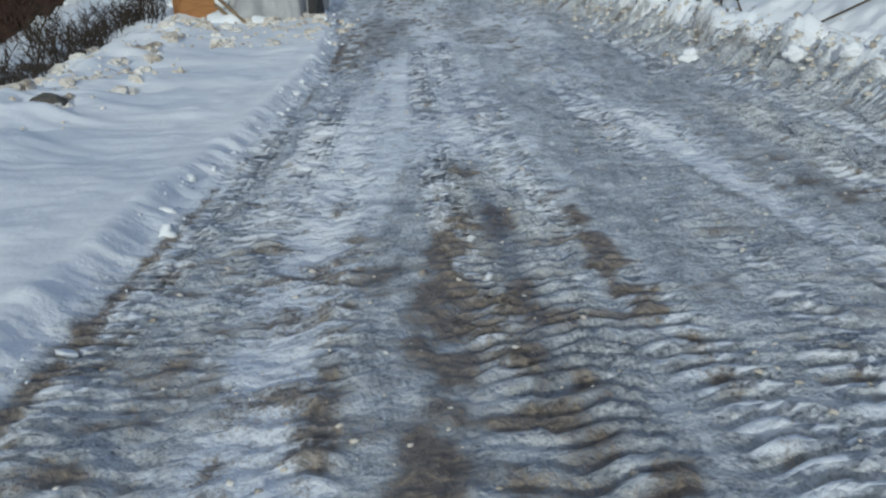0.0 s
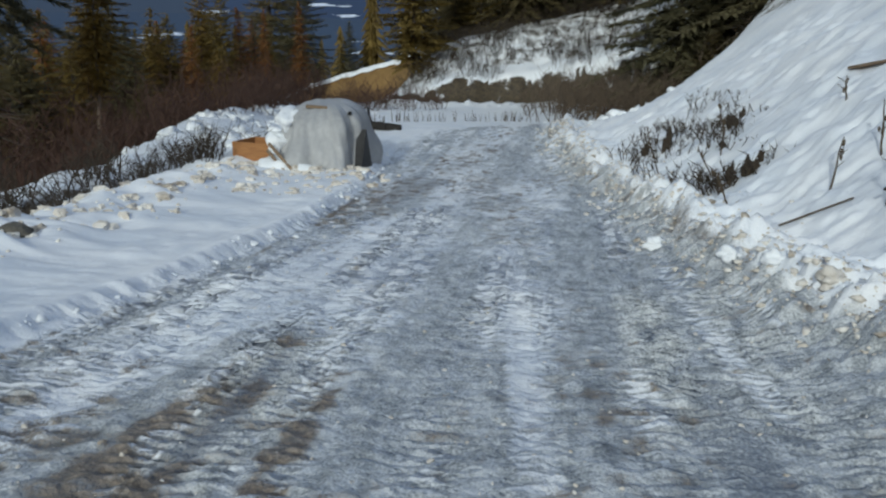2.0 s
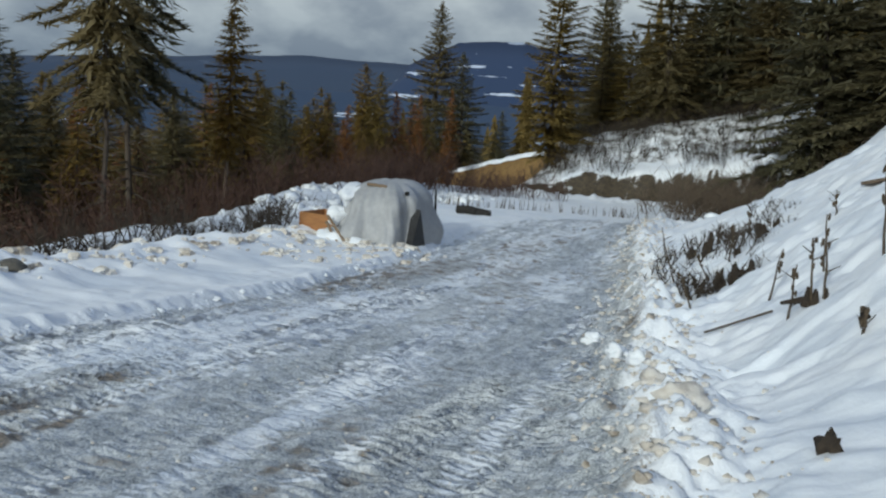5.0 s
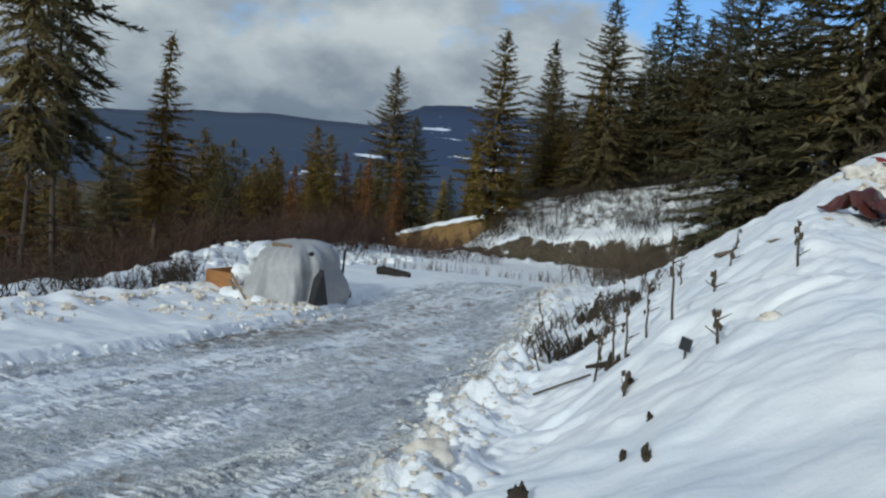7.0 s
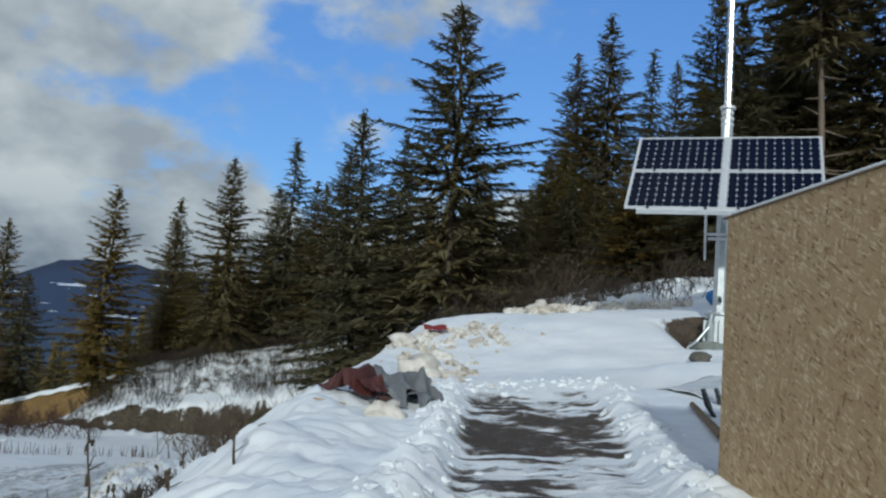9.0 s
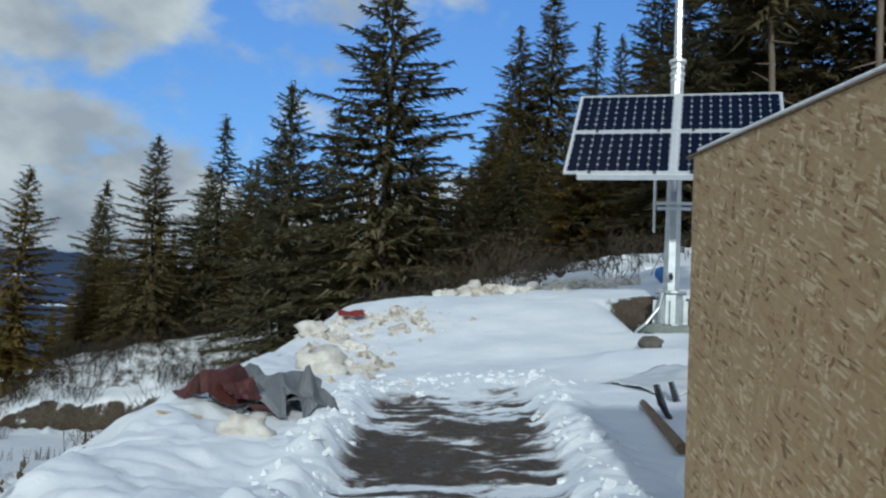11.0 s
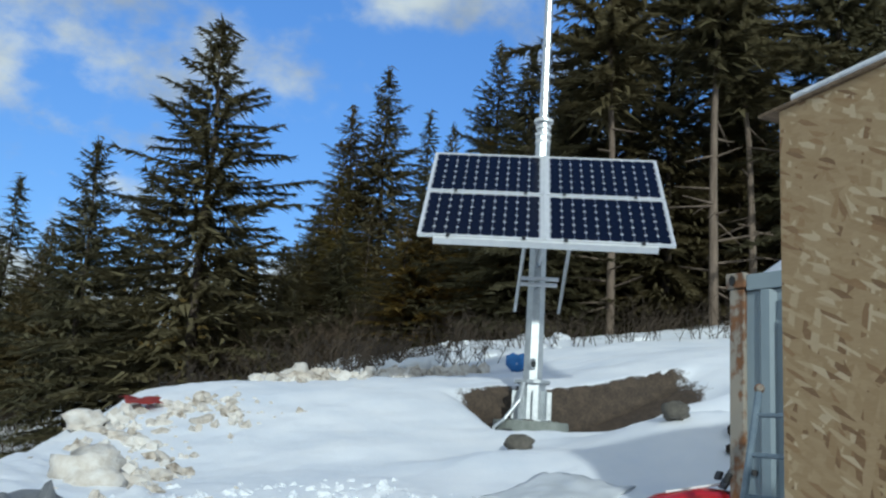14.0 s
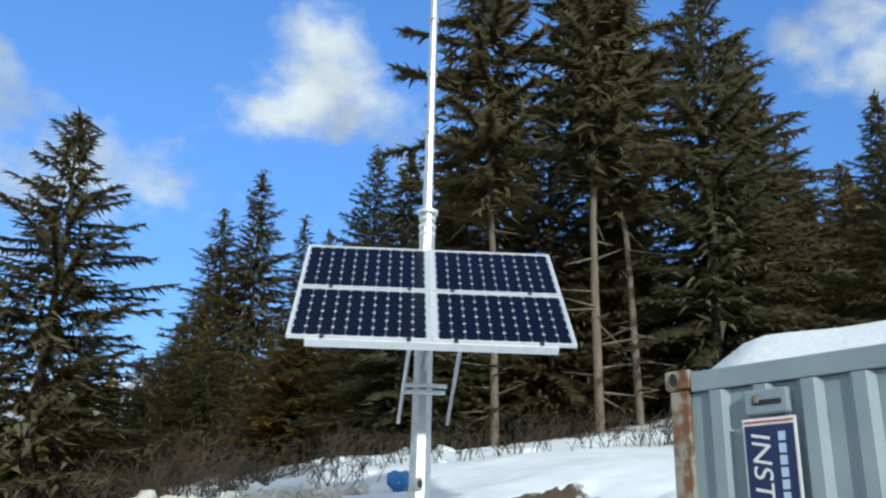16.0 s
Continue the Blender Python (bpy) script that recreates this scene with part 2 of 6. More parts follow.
def tube(bm, a, b, ra, rb=None, sides=8, caps=True):
    """A round bar from a to b."""
    a, b = Vector(a), Vector(b)
    rb = ra if rb is None else rb
    m = Matrix.Translation((a + b) / 2) @ (b - a).to_track_quat("Z", "Y").to_matrix().to_4x4()
    bmesh.ops.create_cone(bm, cap_ends=caps, segments=sides, radius1=ra, radius2=rb, depth=(b - a).length, matrix=m)
    return bm


def lump(bm, at, size, seed, detail=2, rough=0.25):
    """An uneven clod or stone."""
    rng = random.Random(seed)
    off = Vector((rng.uniform(-50, 50), rng.uniform(-50, 50), rng.uniform(-50, 50)))
    r = bmesh.ops.create_icosphere(bm, subdivisions=detail, radius=1.0)
    spin = Euler((rng.uniform(0, 6), rng.uniform(0, 6), rng.uniform(0, 6))).to_matrix()
    for v in r["verts"]:
        p = v.co.copy()
        k = 1 + rough * 2 * noise.noise(p * 1.3 + off) + rough * noise.noise(p * 3.1 + off)
        p = spin @ (p * k)
        v.co = Vector((p.x * size[0], p.y * size[1], p.z * size[2])) + Vector(at)
    return bm


# ---------------------------------------------------------------- the lie of the land
def sstep(a, b, x):
    t = np.clip((x - a) / (b - a), 0, 1)
    return t * t * (3 - 2 * t)


def vnoise(x, y, seed=0):
    """Smooth noise on a lattice, -1 to 1."""
    xi, yi = np.floor(x), np.floor(y)
    fx, fy = x - xi, y - yi
    fx, fy = fx * fx * (3 - 2 * fx), fy * fy * (3 - 2 * fy)

    def h(a, b):
        s = np.sin(a * 127.1 + b * 311.7 + seed * 74.7) * 43758.5453
        return (s - np.floor(s)) * 2 - 1
    return (h(xi, yi) * (1 - fx) + h(xi + 1, yi) * fx) * (1 - fy) + (h(xi, yi + 1) * (1 - fx) + h(xi + 1, yi + 1) * fx) * fy


def fbm(x, y, octaves=4, seed=0):
    total, amp = 0, 0.5
    for k in range(octaves):
        total = total + amp * vnoise(x * 2**k, y * 2**k, seed + k)
        amp *= 0.5
    return total


def road_z(y):
    return np.interp(y, [-400, -60, -6, 0, 9, 18, 26, 34, 46, 57, 90, 200, 500, 900, 4500], [60, 9, 0.6, 0, -1.0, -1.68, -1.80, -2.45, -3.05, -4.5, -7.5, -24, -80, -120, -120])


def left_edge(y):
    return np.interp(y, [-20, 0, 5, 8, 10, 13, 18, 23, 26, 31, 36], [-1.9, -1.6, -1.48, -1.36, -1.24, -1.25, -1.7, -2.25, -1.5, 0.6, 6])


def right_edge(y):
    return np.interp(y, [-20, 0, 5, 8, 13, 18, 24, 28, 31, 34, 37], [4.4, 4.2, 3.88, 3.46, 3.0, 2.47, 1.7, 2.0, 3.6, 8.0, 12.0])


def terrain(x, y, fine=True):
    """Height, and the covers (ice, dirt and lip shade, soil, brush, wet ice) at each place."""
    road = road_z(y)
    xl, xr = left_edge(y), right_edge(y)
    wob = fbm(x * 0.5, y * 0.5, 3, 5)
    # the yard on the upper side
    yard = 0.56 + 0.072 * y + 0.03 * (x - 8) + 0.075 * np.maximum(x - 9, 0) * sstep(10, 15, y)
    yard = np.where(y < 0, 0.56 + 0.03 * (x - 8) - 0.02 * y, yard)
    yard = yard + 0.13 * (1 - sstep(6, 10, y)) * sstep(1, 2.5, y) * sstep(6.6, 7.6, x) + 0.75 * sstep(15.5, 20.0, y) * sstep(7.2, 10.2, x) * (1 - sstep(22, 26, y))
    hill = np.interp(x, [-400, -60, -16, -9, -4.5, 1.5, 6, 10, 17, 25, 40, 90, 400], [-120, -30, -8, -4.6, -1.2, 0.3, 1.4, 2.9, 5.0, 6.3, 9.5, 22, 60]) + 0.02 * (y - 45)
    hill = hill + 0.4 * fbm(x * 0.3, y * 0.3, 4, 9)
    upper = yard + (hill - yard) * sstep(20.5, 27, y)
    upper = upper + 0.55 * np.exp(-((x - 15.0) / 1.5) ** 2 - ((y - 14.6) / 1.2) ** 2) + 0.14 * np.exp(-((x - 12.5) / 0.7) ** 2 - ((y - 15.0) / 0.6) ** 2) + 0.10 * np.exp(-((x - 11.4) / 0.9) ** 2 - ((y - 16.3) / 0.5) ** 2)
    upper = upper + 0.45 * sstep(15.2, 19, x) * sstep(10, 15, y) * (1 - sstep(22, 27, y))
    xc = np.interp(y, [0, 6, 12, 16, 20, 30], [7.2, 6.6, 6.9, 7.6, 8.7, 9.2]) + 0.2 * wob
    xc = np.maximum(xc, xr + 2.6)
    s = np.clip((x - xr) / (xc - xr), 0, 1)
    s = 0.45 * s + 0.55 * s * s * (3 - 2 * s)
    z = road + (upper - road) * s
    # crown of the bank and soft drifts
    z = z + 0.17 * np.exp(-((x - xc - 0.1) / 0.8) ** 2) * sstep(1.5, 5, y) * (1 - sstep(20, 24, y))
    bank = sstep(0.0, 0.6, x - xr) * (1 - sstep(8.0, 8.8, x))
    z = z + 0.10 * bank * fbm(x * 0.9, y * 0.9, 3, 21) * 1.6 * sstep(0.5, 3, y)
    # hollows and lumps where the snow lies over stones and roots
    lumps = np.abs(fbm(x * 1.7 + 0.6 * y, y * 1.3 - 0.3 * x, 4, 35))
    z = z - 0.075 * bank * (1 - sstep(7.0, 7.8, x)) * sstep(3.5, 8, y) * sstep(0.10, 0.34, lumps) * (1 - sstep(24, 30, y)) + 0.05 * bank * fbm(x * 5.5, y * 5.5, 3, 37) * sstep(2.5, 7, y)
    # the ploughed ridge at the edge of the road
    ridge = np.exp(-((x - xr - 0.22) / 0.46) ** 2) * sstep(2.2, 5, y) * (1 - sstep(26, 31, y))
    z = z + ridge * (0.15 + 0.26 * np.abs(fbm(x * 2.3, y * 2.3, 4, 31)) * 2 + 0.08 * np.abs(fbm(x * 6.0, y * 6.0, 3, 33)) * 2)
    # lower side: a flat shelf, a lumpy rim, a second bank, then the drop to the valley
    shelf = sstep(0.02, 0.22, xl - x)
    z = z + shelf * (0.11 + 0.05 * fbm(x * 0.8, y * 0.8, 3, 41)) * (1 - sstep(22, 26, y))
    lip = np.exp(-((x - xl + 0.10) / 0.14) ** 2) * (1 - sstep(20, 24, y))
    z = z + lip * (0.02 + 0.05 * np.abs(fbm(x * 4, y * 4, 3, 43)) * 2)
    rim = np.interp(y, [-5, 8, 11, 14, 17.5, 24], [-3.6, -3.7, -3.9, -4.1, -4.6, -4.6]) + 0.25 * fbm(y * 0.4, y * 0.0 + 3.0, 2, 2)
    z = z + np.exp(-((x - rim) / 0.75) ** 2) * (0.16 + 0.22 * fbm(x * 1.7, y * 1.7, 4, 51)) * (1 - sstep(17, 22, y))
    z = z - 0.35 * sstep(0.5, 1.6, rim - x) * (1 - sstep(18, 24, y))
    rim2 = np.interp(y, [-60, -10, 8, 14, 19, 31, 60, 120, 600], [-5, -5, -5.6, -6.6, -7.3, -8.6, -17, -34, -150])
    drop = np.maximum(rim2 - 0.4 - x, 0)
    z = z + np.exp(-((x - rim2) / 0.9) ** 2) * (0.35 + 0.2 * fbm(x * 1.2, y * 1.2, 4, 61)) * sstep(9, 14, y) * (1 - sstep(33, 40, y))
    z = z - np.interp(drop, [0, 3, 20, 90, 500, 4500], [0, 1.2, 5.5, 16, 90, 120]) * (1 - sstep(130, 400, y))
    # the hillside past the bend
    # a steep bare cut stands behind the bend, with the brushy slope above it
    foot = np.interp(x, [4.5, 12], [44.6, 37.5]) + 0.9 * wob + 0.35 * fbm(x * 1.3, y * 0 + 1.0, 3, 15)
    lipz = np.interp(x, [-9, -4.6, -2.2, 0.7, 3.6, 5.8, 9, 14], [-3.0, -2.15, -1.65, -1.42, -0.85, -0.2, 0.5, 1.2]) + 0.30 * fbm(x * 0.9, y * 0 + 4.0, 3, 19)
    north = sstep(-9.5, -5.5, x)
    rise = sstep(0.0, 1.5, y - foot)
    crest = lipz + (np.maximum(hill + 0.8 * (1 - sstep(16, 30, y - foot)), lipz) - lipz) * sstep(0.9, 7.0, y - foot)
    z = z + (np.maximum(crest, z) - z) * north * rise + north * rise * (1 - rise) * 0.9 * fbm(x * 1.6, y * 1.6, 4, 23)
    apron = north * np.exp(-((y - foot + 0.9) / 1.3) ** 2)
    z = z + 0.28 * apron * (0.6 + fbm(x * 2.1, y * 2.1, 4, 25))
    far = sstep(120, 500, np.hypot(x, y))
    z = z + (-120 - z) * far
    open_snow = sstep(0.3, 0.9, x - xr) + sstep(0.2, 0.5, xl - x)
    z = z + open_snow * (1 - sstep(25, 40, y)) * (0.048 * fbm(x * 1.9, y * 1.9, 4, 161) + 0.020 * fbm(x * 6, y * 6, 3, 171))
    # covers
    inroad = sstep(-0.25, 0.15, x - xl) * (1 - sstep(-0.1, 0.35, x - xr)) * (1 - sstep(36, 38, y)) * sstep(-30, -20, y)
    drive_l = np.interp(y, [0, 5.5, 9, 12, 14], [6.8, 7.5, 8.1, 8.55, 8.9])
    drive_r = np.interp(y, [0, 6, 8.6, 11, 14], [9.2, 9.6, 10.0, 10.5, 10.9])
    drive = sstep(0.0, 0.25, x - drive_l) * (1 - sstep(-0.25, 0.0, x - drive_r)) * (1 - sstep(13.2, 14.3, y)) * sstep(-1, 1.5, y)
    z = z - 0.10 * drive
    edge_l = np.exp(-((x - drive_l + 0.12) / 0.2) ** 2) * sstep(2, 4, y) * (1 - sstep(14, 15, y))
    edge_r = np.exp(-((x - drive_r - 0.12) / 0.25) ** 2) * sstep(3, 5, y) * (1 - sstep(14, 15, y))
    z = z + (edge_l * 0.10 + edge_r * 0.08) * (0.5 + np.abs(fbm(x * 4, y * 4, 4, 71)) * 2)
    ice = np.clip(inroad * (0.50 + 0.22 * sstep(0.9, 1.7, x) * (1 - sstep(10, 16, y)) + 0.75 * fbm(x * 1.7, y * 0.15, 4, 81) + 0.35 * fbm(x * 2.5, y * 1.6, 4, 85)), 0, 1)
    ice = np.maximum(ice, drive * 0.3)
    dirt_shade = inroad * 0.10 + 0.5 * np.clip(fbm(x * 0.9, y * 0.18, 4, 91) + 0.05, 0, 1) * inroad
    ruts = 0
    if fine:
        # tyre ruts and tread bars pressed into the snow
        tracks = ((-1.02, 0.17, 1.0, 0.03, 9.5), (-0.45, 0.16, 0.45, 0.0, 8.2), (0.13, 0.13, 1.15, -0.035, 10.2), (0.86, 0.17, 1.1, -0.17, 9.0), (1.30, 0.18, 0.8, 0.03, 8.8), (1.85, 0.18, 0.9, -0.04, 9.4), (2.35, 0.18, 1.0, 0.05, 9.1), (2.95, 0.2, 0.8, 0.03, 8.6), (0.50, 0.15, 0.55, 0.02, 9.7), (-0.75, 0.13, 0.6, 0.05, 10.6), (2.65, 0.14, 0.7, -0.02, 10.0), (3.30, 0.16, 0.7, 0.0, 9.3), (-1.30, 0.12, 0.8, 0.02, 10.4))
        tread = 0
        for cx, w, amp, bend, f in tracks:
            c = cx + bend * (np.clip(y, -5, 5.5) - 2) + 0.012 * (y - 4) * (cx - 0.8) * 0.3 + 0.05 * np.sin(y * 0.35 + cx * 7)
            u = (x - c) / w
            band = np.exp(-u**4)
            bars = np.tanh(2.0 * np.sin(y * f * 6.2832 + 2.4 * np.abs(u) + 2.4 * vnoise(x * 5, y * 5, 7)) + 1.2 * vnoise(x * 9, y * 6, 47))
            worn = 0.3 + 1.0 * np.clip(vnoise(x * 2.0, y * 0.6, 17 + cx) + 0.5, 0, 1)
            z = z + inroad * band * amp * (0.022 * bars * worn - 0.010)
            ruts = ruts + band * amp * worn * np.clip(0.1 - bars, 0, 1)
            tread = np.maximum(tread, band * amp * worn * np.clip(bars + 0.45, 0, 1))
        # this mask and the next rise towards the start, so the near road is darker
        ice = np.clip(ice + inroad * (0.19 + 0.16 * (1 - sstep(2.5, 5.5, y)) + 0.35 * np.clip(ruts, 0, 1)), 0, 1) * (1 - 0.85 * np.clip(tread, 0, 1))
        ice = np.maximum(ice, drive * 0.3)
        z = z + inroad * (0.035 * fbm(x * 3.1, y * 1.4, 4, 101) + 0.045 * np.abs(fbm(x * 9, y * 9, 3, 111)))
        crumbs = fbm(x * 7, y * 7, 4, 151)
        dirt_shade = dirt_shade + inroad * np.clip(0.22 * ruts + 0.70 * (-crumbs - 0.04) + 0.08 * (1 - sstep(2.5, 6, y)), 0, 0.65)
        z = z + drive * 0.03 * fbm(x * 4, y * 2.4, 4, 121)
    wet = 0 * x
    lane = lambda cx, w, a, b, k=0.0: np.exp(-((x - cx - k * (y - 3)) / w) ** 4) * sstep(a - 1, a, y) * (1 - sstep(b, b + 1.5, y))
    if fine:
        # smooth white lanes, and bare wet ice between the wheel tracks
        wet = inroad * (0.62 * lane(0.38, 0.20, 1.2, 4.6, -0.05) + 0.58 * lane(2.80, 0.26, 2.0, 6.5, -0.10) + 0.40 * lane(3.35, 0.25, 2.5, 7.0, -0.05)) * (1 - 0.8 * np.clip(tread, 0, 1))
        ice = np.clip(ice - inroad * (0.55 * lane(-0.62, 0.15, 0, 4.0) + 0.4 * lane(-0.1, 0.5, 6, 11) + 0.45 * lane(1.86, 0.12, 2.5, 9, -0.07)) + inroad * (0.75 * lane(0.38, 0.18, 1.2, 4.5, -0.05) + 0.85 * lane(2.85, 0.26, 2.0, 8.5, -0.10) + 0.35 * lane(3.35, 0.2, 2.5, 7.0, -0.05)), 0, 1)
    # brown wheel stains near the start and the bare strip on the drive
    def smear(cx, cy, wx, wy, k=0.0):
        return np.exp(-(((x - cx - k * (y - cy)) / wx) ** 2 + ((y - cy) / wy) ** 2))
    def strip(xs, ys, w):
        c = np.interp(y, ys, xs) + 0.05 * fbm(y * 1.7, y * 0 + w * 9, 3, 187)
        return np.exp(-np.abs((x - c) / w) ** 3) * sstep(ys[0] - 0.8, ys[0], y) * (1 - sstep(ys[-1] - 0.25, ys[-1] + 0.35, y))
    stains = 0.75 * strip([-0.12, 0.0, 0.06, 0.20], [1.0, 3.3, 4.6, 5.6], 0.105) + 0.62 * strip([0.82, 0.76, 0.60], [2.4, 3.2, 5.3], 0.10) + 0.30 * strip([0.38, 0.30, 0.30], [1.8, 3.2, 4.6], 0.22)
    stains = stains + 0.22 * smear(1.0, 3.0, 0.22, 0.30) + 0.12 * smear(-1.35, 2.0, 0.25, 1.5)
    dirt_shade = dirt_shade + inroad * (stains * np.clip(0.60 + 1.3 * fbm(x * 9, y * 5.5, 4, 181) + 0.5 * fbm(x * 3, y * 1.5, 2, 183), 0.15, 1.25) + 0.4 * smear(-0.9, 14, 0.9, 4.0))
    # the shadow of the left snow lip, painted as a broken dark line
    dirt_shade = dirt_shade + 0.55 * np.exp(-((x - xl - 0.09) / 0.045) ** 2) * np.clip(0.3 + fbm(x * 4, y * 2, 4, 191) * 2, 0, 1) * (1 - sstep(24, 27, y))
    dirt_shade = np.clip(dirt_shade + ridge * (0.26 + 0.45 * np.clip(fbm(x * 1.5, y * 1.5, 3, 131), 0, 1)), 0, 1)
    bare = drive * (0.50 + 0.62 * smear(9.35, 10.9, 0.75, 1.9, 0.12) + 0.45 * smear(8.6, 5.4, 0.9, 1.4) - 0.45 * smear(9.4, 8.2, 0.7, 0.8) + 0.75 * fbm(x * 0.8, y * 2.2, 4, 141) + 0.85 * fbm(x * 2.2, y * 8.5, 4, 143) + 0.5 * fbm(x * 9, y * 14, 3, 145))
    dirt_shade = np.maximum(dirt_shade, np.clip(bare, 0, 1) * 0.95)
    bare = np.clip(bare + 0.12, 0, 1)
    # earth bared round the mast and behind it
    wallx = sstep(13.1, 13.9, x) * (1 - sstep(16.9, 18.0, x))
    back = 18.75 + 0.12 * fbm(x * 1.5, x * 0 + 2.0, 3, 13) - 0.03 * (x - 14)
    pit = wallx * sstep(16.5, 17.4, y) * (1 - sstep(-0.12, 0.10, y - back))
    z = z - pit * np.interp(x, [13.1, 14.4, 15.5, 18.0], [0.25, 0.58, 0.60, 0.25])
    z = z + 0.30 * sstep(14.7, 16.4, x) * (1 - sstep(17.5, 19, x)) * np.exp(-((y - 16.7) / 0.65) ** 2) + 0.10 * np.exp(-((x - 13.6) / 0.5) ** 2 - ((y - 16.6) / 0.5) ** 2)
    soil = 0.95 * wallx * (1 - sstep(0.08, 0.16, y - back)) * sstep(17.5, 18.0, y)
    soil = np.maximum(soil, drive * bare * 0.66)
    # brown scrub: hillside, ditch, forest floor
    brush = 0.47 * sstep(1.6, 3.0, y - foot) * sstep(-11, -8, x) + 0.20 * apron
    brush = np.maximum(brush, north * sstep(-0.4, 0.1, y - foot) * (1 - sstep(1.0, 1.45, y - foot + 0.6 * fbm(x * 2.3, y * 2.3, 3, 27))) * (0.74 + 0.5 * fbm(x * 1.8, y * 1.8, 4, 29)))
    brush = np.maximum(brush, (0.36 + 0.16 * sstep(25, 28, y)) * sstep(22, 26, y) * sstep(7, 9, x))
    ditch = np.exp(-((x - rim + 1.5) / 0.7) ** 2) * sstep(6, 9, y) * (1 - sstep(16, 19, y))
    brush = np.maximum(brush, 0.62 * ditch)
    brush = np.maximum(brush, 0.42 * sstep(0.4, 1.2, rim - x) * (1 - sstep(34, 40, y)))
    brush = np.maximum(brush, 0.80 * sstep(1.0, 3.0, drop))
    brush = np.maximum(brush, 0.45 * np.exp(-(((x - 4.2) / 1.0) ** 2 + ((y - 17) / 2.6) ** 2) ** 2))
    return z, np.clip(ice, 0, 1), np.clip(dirt_shade, 0, 1), np.clip(soil, 0, 1), np.clip(brush, 0, 1), np.clip(wet, 0, 1)


def ground_z(x, y):
    return float(terrain(np.array([float(x)]), np.array([float(y)]))[0][0])


def steps(*spans):
    """Values along a line: (start, end, step) spans, closed by growing steps to the horizon."""
    mid = np.concatenate([np.arange(a, b, d) for a, b, d in spans] + [[spans[-1][1]]])
    low, high = [], []
    for side, first, sign in ((low, mid[0], -1), (high, mid[-1], 1)):
        d, p = 0.5, first
        while abs(p) < 4600:
            p += sign * d
            side.append(p)
            d *= 1.22
    return np.concatenate([low[::-1], mid, high])


def build_ground():
    xs = steps((-30, -14, 0.6), (-14, -2.2, 0.12), (-2.2, 4.8, 0.045), (4.8, 11, 0.08), (11, 22, 0.16), (22, 50, 0.7))
    ys = steps((-8, 0.8, 0.4), (0.8, 7.5, 0.024), (7.5, 13, 0.038), (13, 22, 0.08), (22, 48, 0.25), (48, 100, 1.0))
    X, Y = np.meshgrid(xs, ys)
    z, ice, dirt_shade, soil, brush, wet = terrain(X, Y)
    nx, ny = len(xs), len(ys)
    me = bpy.data.meshes.new("ground")
    co = np.stack([X, Y, z], -1).reshape(-1, 3)
    idx = np.arange(nx * ny).reshape(ny, nx)
    quads = np.stack([idx[:-1, :-1], idx[:-1, 1:], idx[1:, 1:], idx[1:, :-1]], -1).reshape(-1, 4)
    me.vertices.add(len(co)); me.vertices.foreach_set("co", co.ravel())
    me.loops.add(quads.size); me.loops.foreach_set("vertex_index", quads.ravel())
    me.polygons.add(len(quads))
    me.polygons.foreach_set("loop_start", np.arange(0, quads.size, 4))
    me.update(calc_edges=True)
    me.shade_smooth()
    for name, value in (("ice", ice), ("dirt_shade", dirt_shade), ("soil", soil), ("brush", brush), ("wet", wet)):
        me.attributes.new(name, "FLOAT", "POINT").data.foreach_set("value", value.ravel().astype(np.float32))
    me.materials.append(GROUND)
    me.validate()
    return tagged(new("ground", me), "snow-covered mountain ground with an icy rutted dirt road", "ground", kind="structure")


build_ground()


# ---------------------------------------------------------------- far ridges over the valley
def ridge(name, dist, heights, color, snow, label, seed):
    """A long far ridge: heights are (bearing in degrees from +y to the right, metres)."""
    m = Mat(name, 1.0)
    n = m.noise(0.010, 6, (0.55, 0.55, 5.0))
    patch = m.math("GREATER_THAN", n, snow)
    # the blue haze of distance is painted into the colours
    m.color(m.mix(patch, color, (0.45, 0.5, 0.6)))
    # a faint glow lifts that painted haze; the slopes are no light source
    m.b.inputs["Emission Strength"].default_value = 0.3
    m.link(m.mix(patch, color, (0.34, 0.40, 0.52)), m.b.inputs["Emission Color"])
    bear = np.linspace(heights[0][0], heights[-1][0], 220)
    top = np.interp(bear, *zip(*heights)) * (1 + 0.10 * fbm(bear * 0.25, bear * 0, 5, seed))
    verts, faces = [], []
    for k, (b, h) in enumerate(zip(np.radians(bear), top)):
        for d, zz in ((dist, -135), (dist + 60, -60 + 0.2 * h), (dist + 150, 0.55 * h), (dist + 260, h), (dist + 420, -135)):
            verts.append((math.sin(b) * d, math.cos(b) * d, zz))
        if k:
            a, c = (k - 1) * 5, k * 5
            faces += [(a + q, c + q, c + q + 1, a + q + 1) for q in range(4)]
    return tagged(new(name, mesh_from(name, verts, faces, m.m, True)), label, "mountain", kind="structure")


ridge("backdrop_ridge", 3900, [(-80, 30), (-47, 55), (-34, 120), (-27, 150), (-24, 150), (-10, 110), (20, 80)], (0.034, 0.050, 0.086), 0.70, "wooded mountain ridge far over the valley, haze painted blue", 3)
ridge("backdrop_valley", 2300, [(-85, 20), (-60, 10), (-40, -12), (-26, 2), (-10, -30), (20, -60)], (0.028, 0.046, 0.085), 0.66, "valley woods with snowy fields, haze painted blue", 8)
ridge("backdrop_mountain", 3300, [(-24, -100), (-21, 120), (-18, 215), (-14, 235), (-6, 170), (6, -60)], (0.024, 0.040, 0.085), 0.62, "snow-streaked mountain under clouds, haze painted blue", 5)


